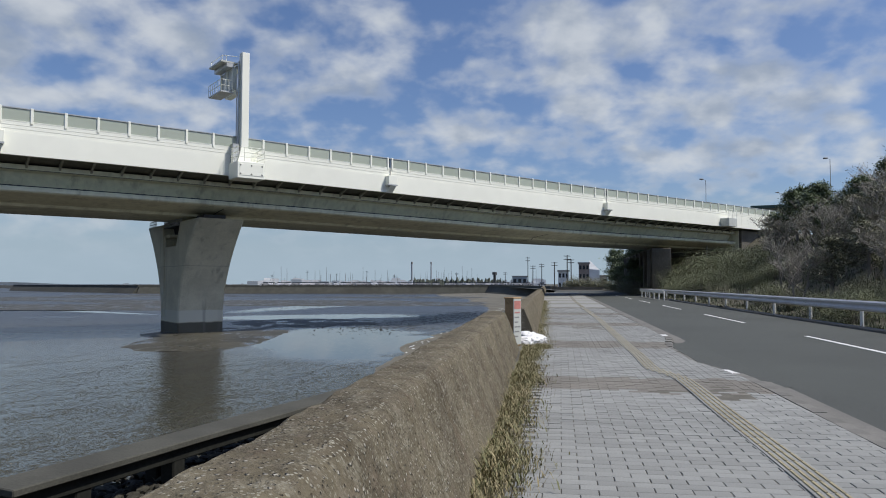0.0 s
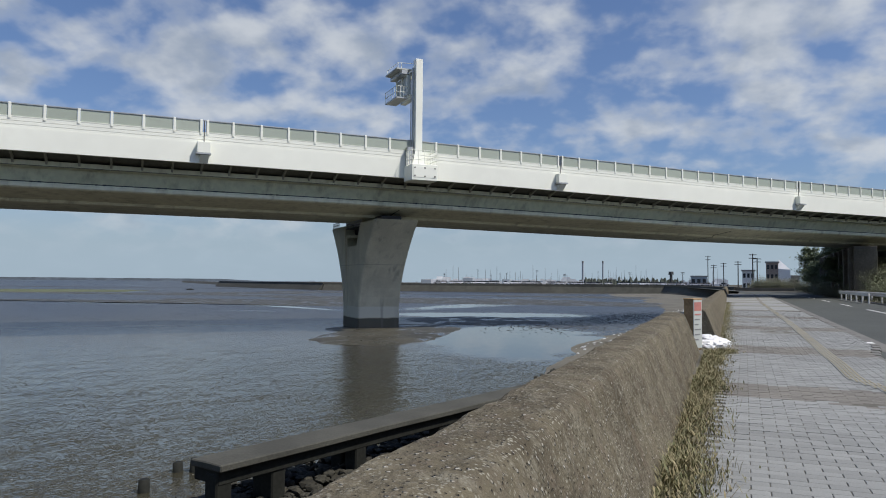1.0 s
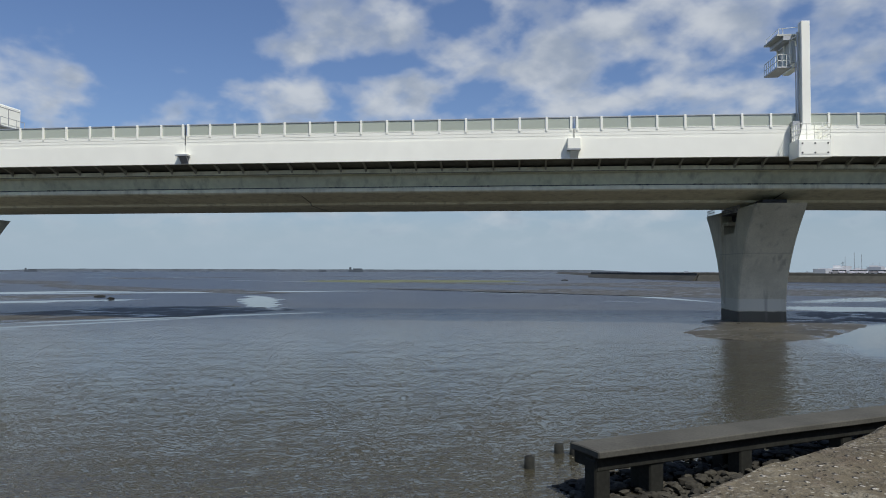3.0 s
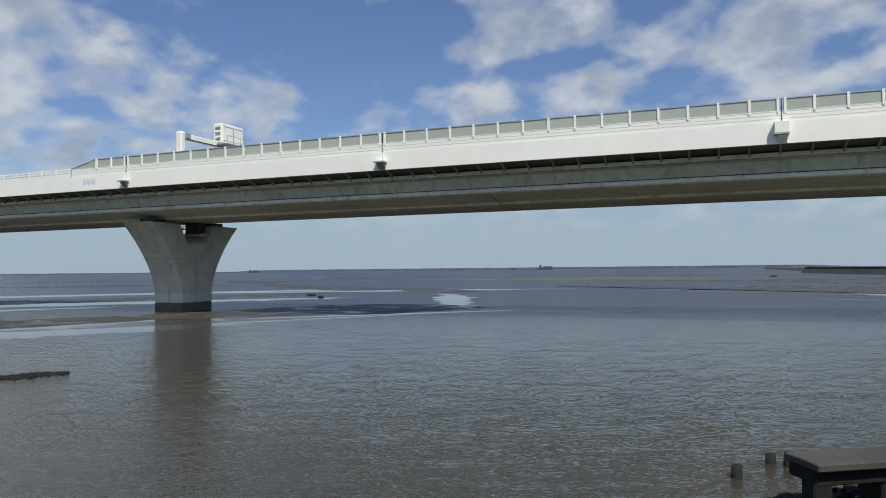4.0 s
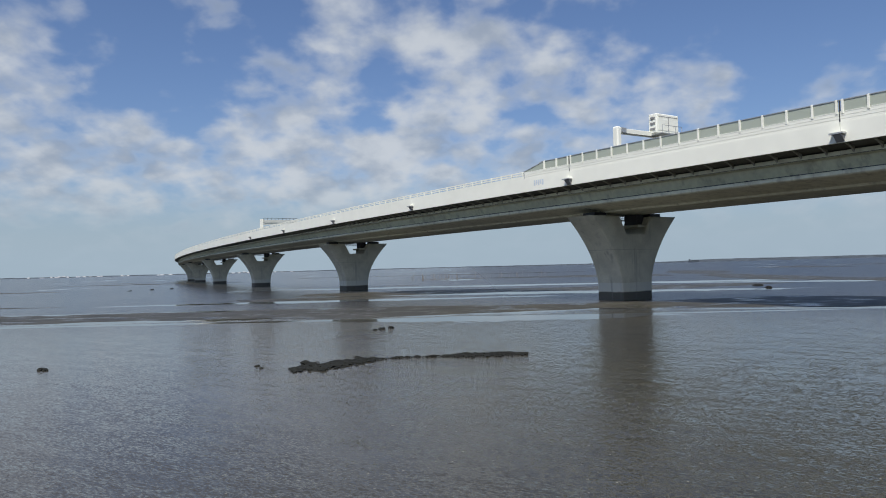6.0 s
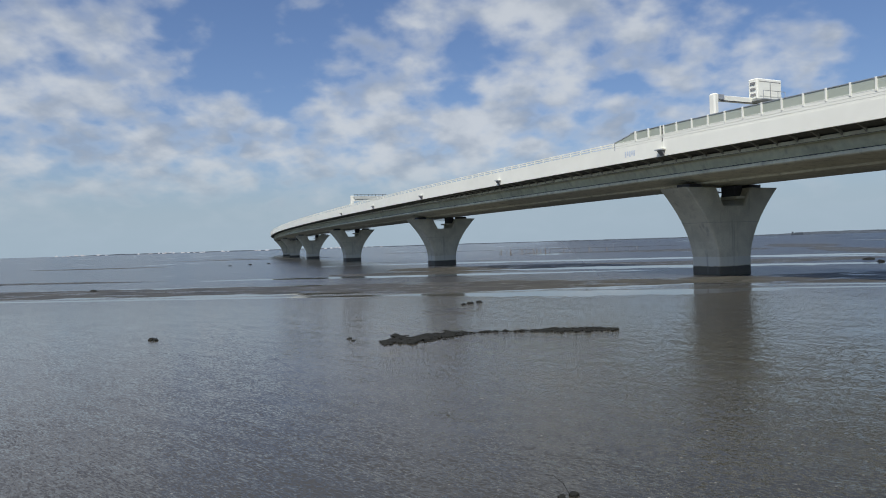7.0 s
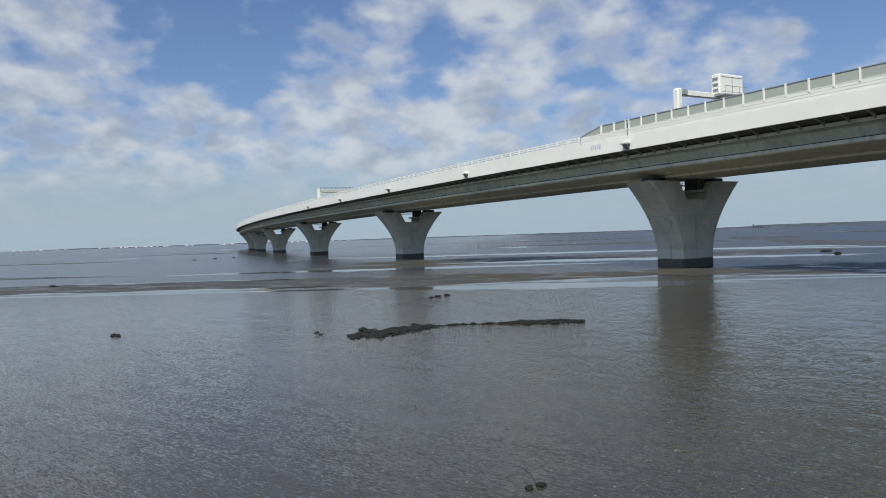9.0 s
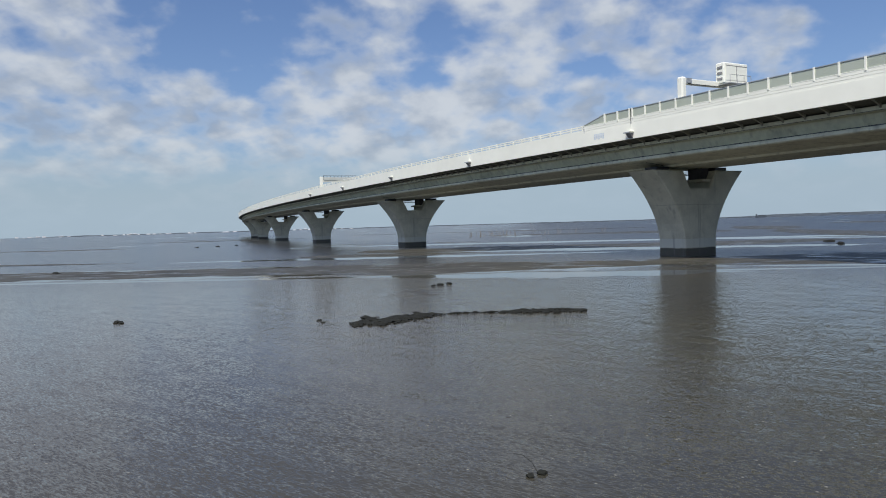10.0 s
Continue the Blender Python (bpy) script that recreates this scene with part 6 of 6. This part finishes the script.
def paving():
    bed = bpy.data.objects["pavement"]
    g = 0.0035

    def block_mesh(name, mat, hx=BLOCK / 2 - 0.0035, hy=ROW / 2 - 0.0012):
        b = 0.004
        v = [(-hx, -hy, -0.03), (hx, -hy, -0.03), (hx, hy, -0.03), (-hx, hy, -0.03), (-hx, -hy, -b), (hx, -hy, -b), (hx, hy, -b), (-hx, hy, -b), (-hx + b, -hy + b, 0), (hx - b, -hy + b, 0), (hx - b, hy - b, 0), (-hx + b, hy - b, 0)]
        f = [(0, 1, 5, 4), (1, 2, 6, 5), (2, 3, 7, 6), (3, 0, 4, 7), (4, 5, 9, 8), (5, 6, 10, 9), (6, 7, 11, 10), (7, 4, 8, 11), (8, 9, 10, 11)]
        return mesh_of(name, v, f, mat)

    grey, brown = block_mesh("paver", M_PAVER), block_mesh("paver", M_BAND)
    rng = random.Random(21)
    rest = {0: ([], []), 1: ([], [])}
    row, singles = 0, 0
    p = 4.0 - 100 * ROW
    while p < 44:
        q = -0.40 + (BLOCK / 2 if row % 2 else 0) - 0.26 * int(max(p, 0) * 0.02 / 0.26)
        while q < KERB - 0.23 - 0.36 * kerb_dip(p):
            wide = min(BLOCK, KERB - 0.185 - 0.36 * kerb_dip(p) - q)
            c = q + wide / 2
            dark = band_at(p + rng.uniform(-0.18, 0.18))
            z = LAND - rng.uniform(0.0, 0.004) + 0.012 * noise.noise(Vector((c * 0.5, p * 0.35, 2)))
            if 3.99 < p < 11.0 and singles < 300 and wide == BLOCK:
                singles += 1
                part("paver", brown if dark else grey, bed, Matrix.Translation((c, p, z)))
            else:
                vs, fs = rest[1 if dark else 0]
                k = len(vs)
                hq, hp = wide / 2 - g - 0.0015, ROW / 2 - 0.0015
                vs += [(c - hq, p - hp, z - 0.02), (c + hq, p - hp, z - 0.02), (c + hq, p + hp, z - 0.02), (c - hq, p + hp, z - 0.02), (c - hq, p - hp, z), (c + hq, p - hp, z), (c + hq, p + hp, z), (c - hq, p + hp, z)]
                fs += [(k + 4, k + 5, k + 6, k + 7), (k, k + 1, k + 5, k + 4), (k + 1, k + 2, k + 6, k + 5), (k + 2, k + 3, k + 7, k + 6), (k + 3, k, k + 4, k + 7)]
            q += BLOCK
        row += 1
        p += ROW
    for kind, mat in ((0, M_PAVER_F), (1, M_BAND_F)):
        o = part("pavers", mesh_of("pavers", rest[kind][0], rest[kind][1], mat), bed)
        tagged(o, kind="stuff")
    # far paving, in bands
    for i in range(2, 11):
        a = 25.3 + 8.85 * i
        for c, d, mat in ((a, a + 1.9, M_BAND_F), (a + 1.9, a + 8.85, M_PAVER_F)):
            c, d = max(c, 44.0), min(d, 118.0)
            if d > c:
                part("paving_band", box_mesh("paving_band", -2.3, KERB - 0.2, c, d - 0.01, LAND - 0.05, LAND, mat), bed)
    # guide blocks with four raised bars
    bm = bmesh.new()
    box(bm, -0.13, 0.13, -0.148, 0.148, -0.03, 0.0, 0.003)
    for f in bm.faces:
        f.material_index = 1
    tile = bmesh.new()
    for i in range(4):
        x = -0.09 + 0.06 * i
        box(tile, x - 0.013, x + 0.013, -0.14, 0.14, 0.0, 0.007, 0.004)
    bars = bm_mesh("guide_bar", tile, M_TACT)
    slab = bm_mesh("guide_block", bm, [M_PAVER, M_PAVER])
    p = 4.0 - 0.3 * 42
    while p < 60:
        q = tactile_q(p)
        o = part("guide_block", slab, bed, Matrix.Translation((q, p, LAND + 0.008)))
        part("guide_bars", bars, o)
        p += 0.3
    part("guide_line", box_mesh("guide_line", TACT_Q - 0.52, TACT_Q - 0.28, 60, 117, LAND - 0.02, LAND + 0.005, M_BAND_F), bed)
    # kerb stones
    v = [(-0.09, -0.297, -0.25), (0.09, -0.297, -0.25), (0.09, 0.297, -0.25), (-0.09, 0.297, -0.25), (-0.09, -0.297, 0.0), (0.06, -0.297, 0.0), (0.06, 0.297, 0.0), (-0.09, 0.297, 0.0), (0.09, -0.297, -0.03), (0.09, 0.297, -0.03)]
    f = [(4, 5, 6, 7), (5, 8, 9, 6), (8, 1, 2, 9), (0, 4, 7, 3), (0, 1, 8, 5, 4), (2, 3, 7, 6, 9)]
    stone = mesh_of("kerb_stone", v, f, M_KERB)
    stone_end = mesh_of("kerb_stone", v, f, M_RAILPOST)
    p = -6.0
    while p < 117:
        turn = math.degrees(math.atan(0.36 * (kerb_dip(p + 0.3) - kerb_dip(p - 0.3)) / 0.6))
        part("kerb_stone", stone_end if abs(p - 12.6) < 0.3 or abs(p - 21.0) < 0.3 else stone, bed, pose(KERB - 0.091 - 0.36 * kerb_dip(p), p, LAND + rng.uniform(-0.006, 0.004) - 0.05 * kerb_dip(p), 0, 0, turn))
        p += 0.6
    # asphalt ramp in the driveway's mouth
    n = 24
    vs, fs = [], []
    for i in range(n + 1):
        p = 11.6 + 9.0 * i / n
        vs += [(KERB - 0.36 * kerb_dip(p), p, LAND - 0.14 + 0.075 * kerb_dip(p)), (KERB + 0.5, p, ROADZ + 0.012)]
    for i in range(n):
        fs.append((2 * i, 2 * i + 1, 2 * i + 3, 2 * i + 2))
    part("driveway_ramp", mesh_of("driveway_ramp", vs, fs, M_ASPHALT), bed)
    part("gutter", box_mesh("gutter", KERB + 0.003, KERB + 0.42, -10, 118, ROADZ - 0.1, ROADZ + 0.006, M_KERB), bed)


TACT_Q = 1.53


def tactile_q(p):
    """The guide line wanders a little."""
    return TACT_Q + 0.3 * (1 - smooth(11.2, 12.9, p)) - 0.012 * max(p - 28, 0) + 0.03 * noise.noise(Vector((p * 0.3, 5, 0)))


paving()
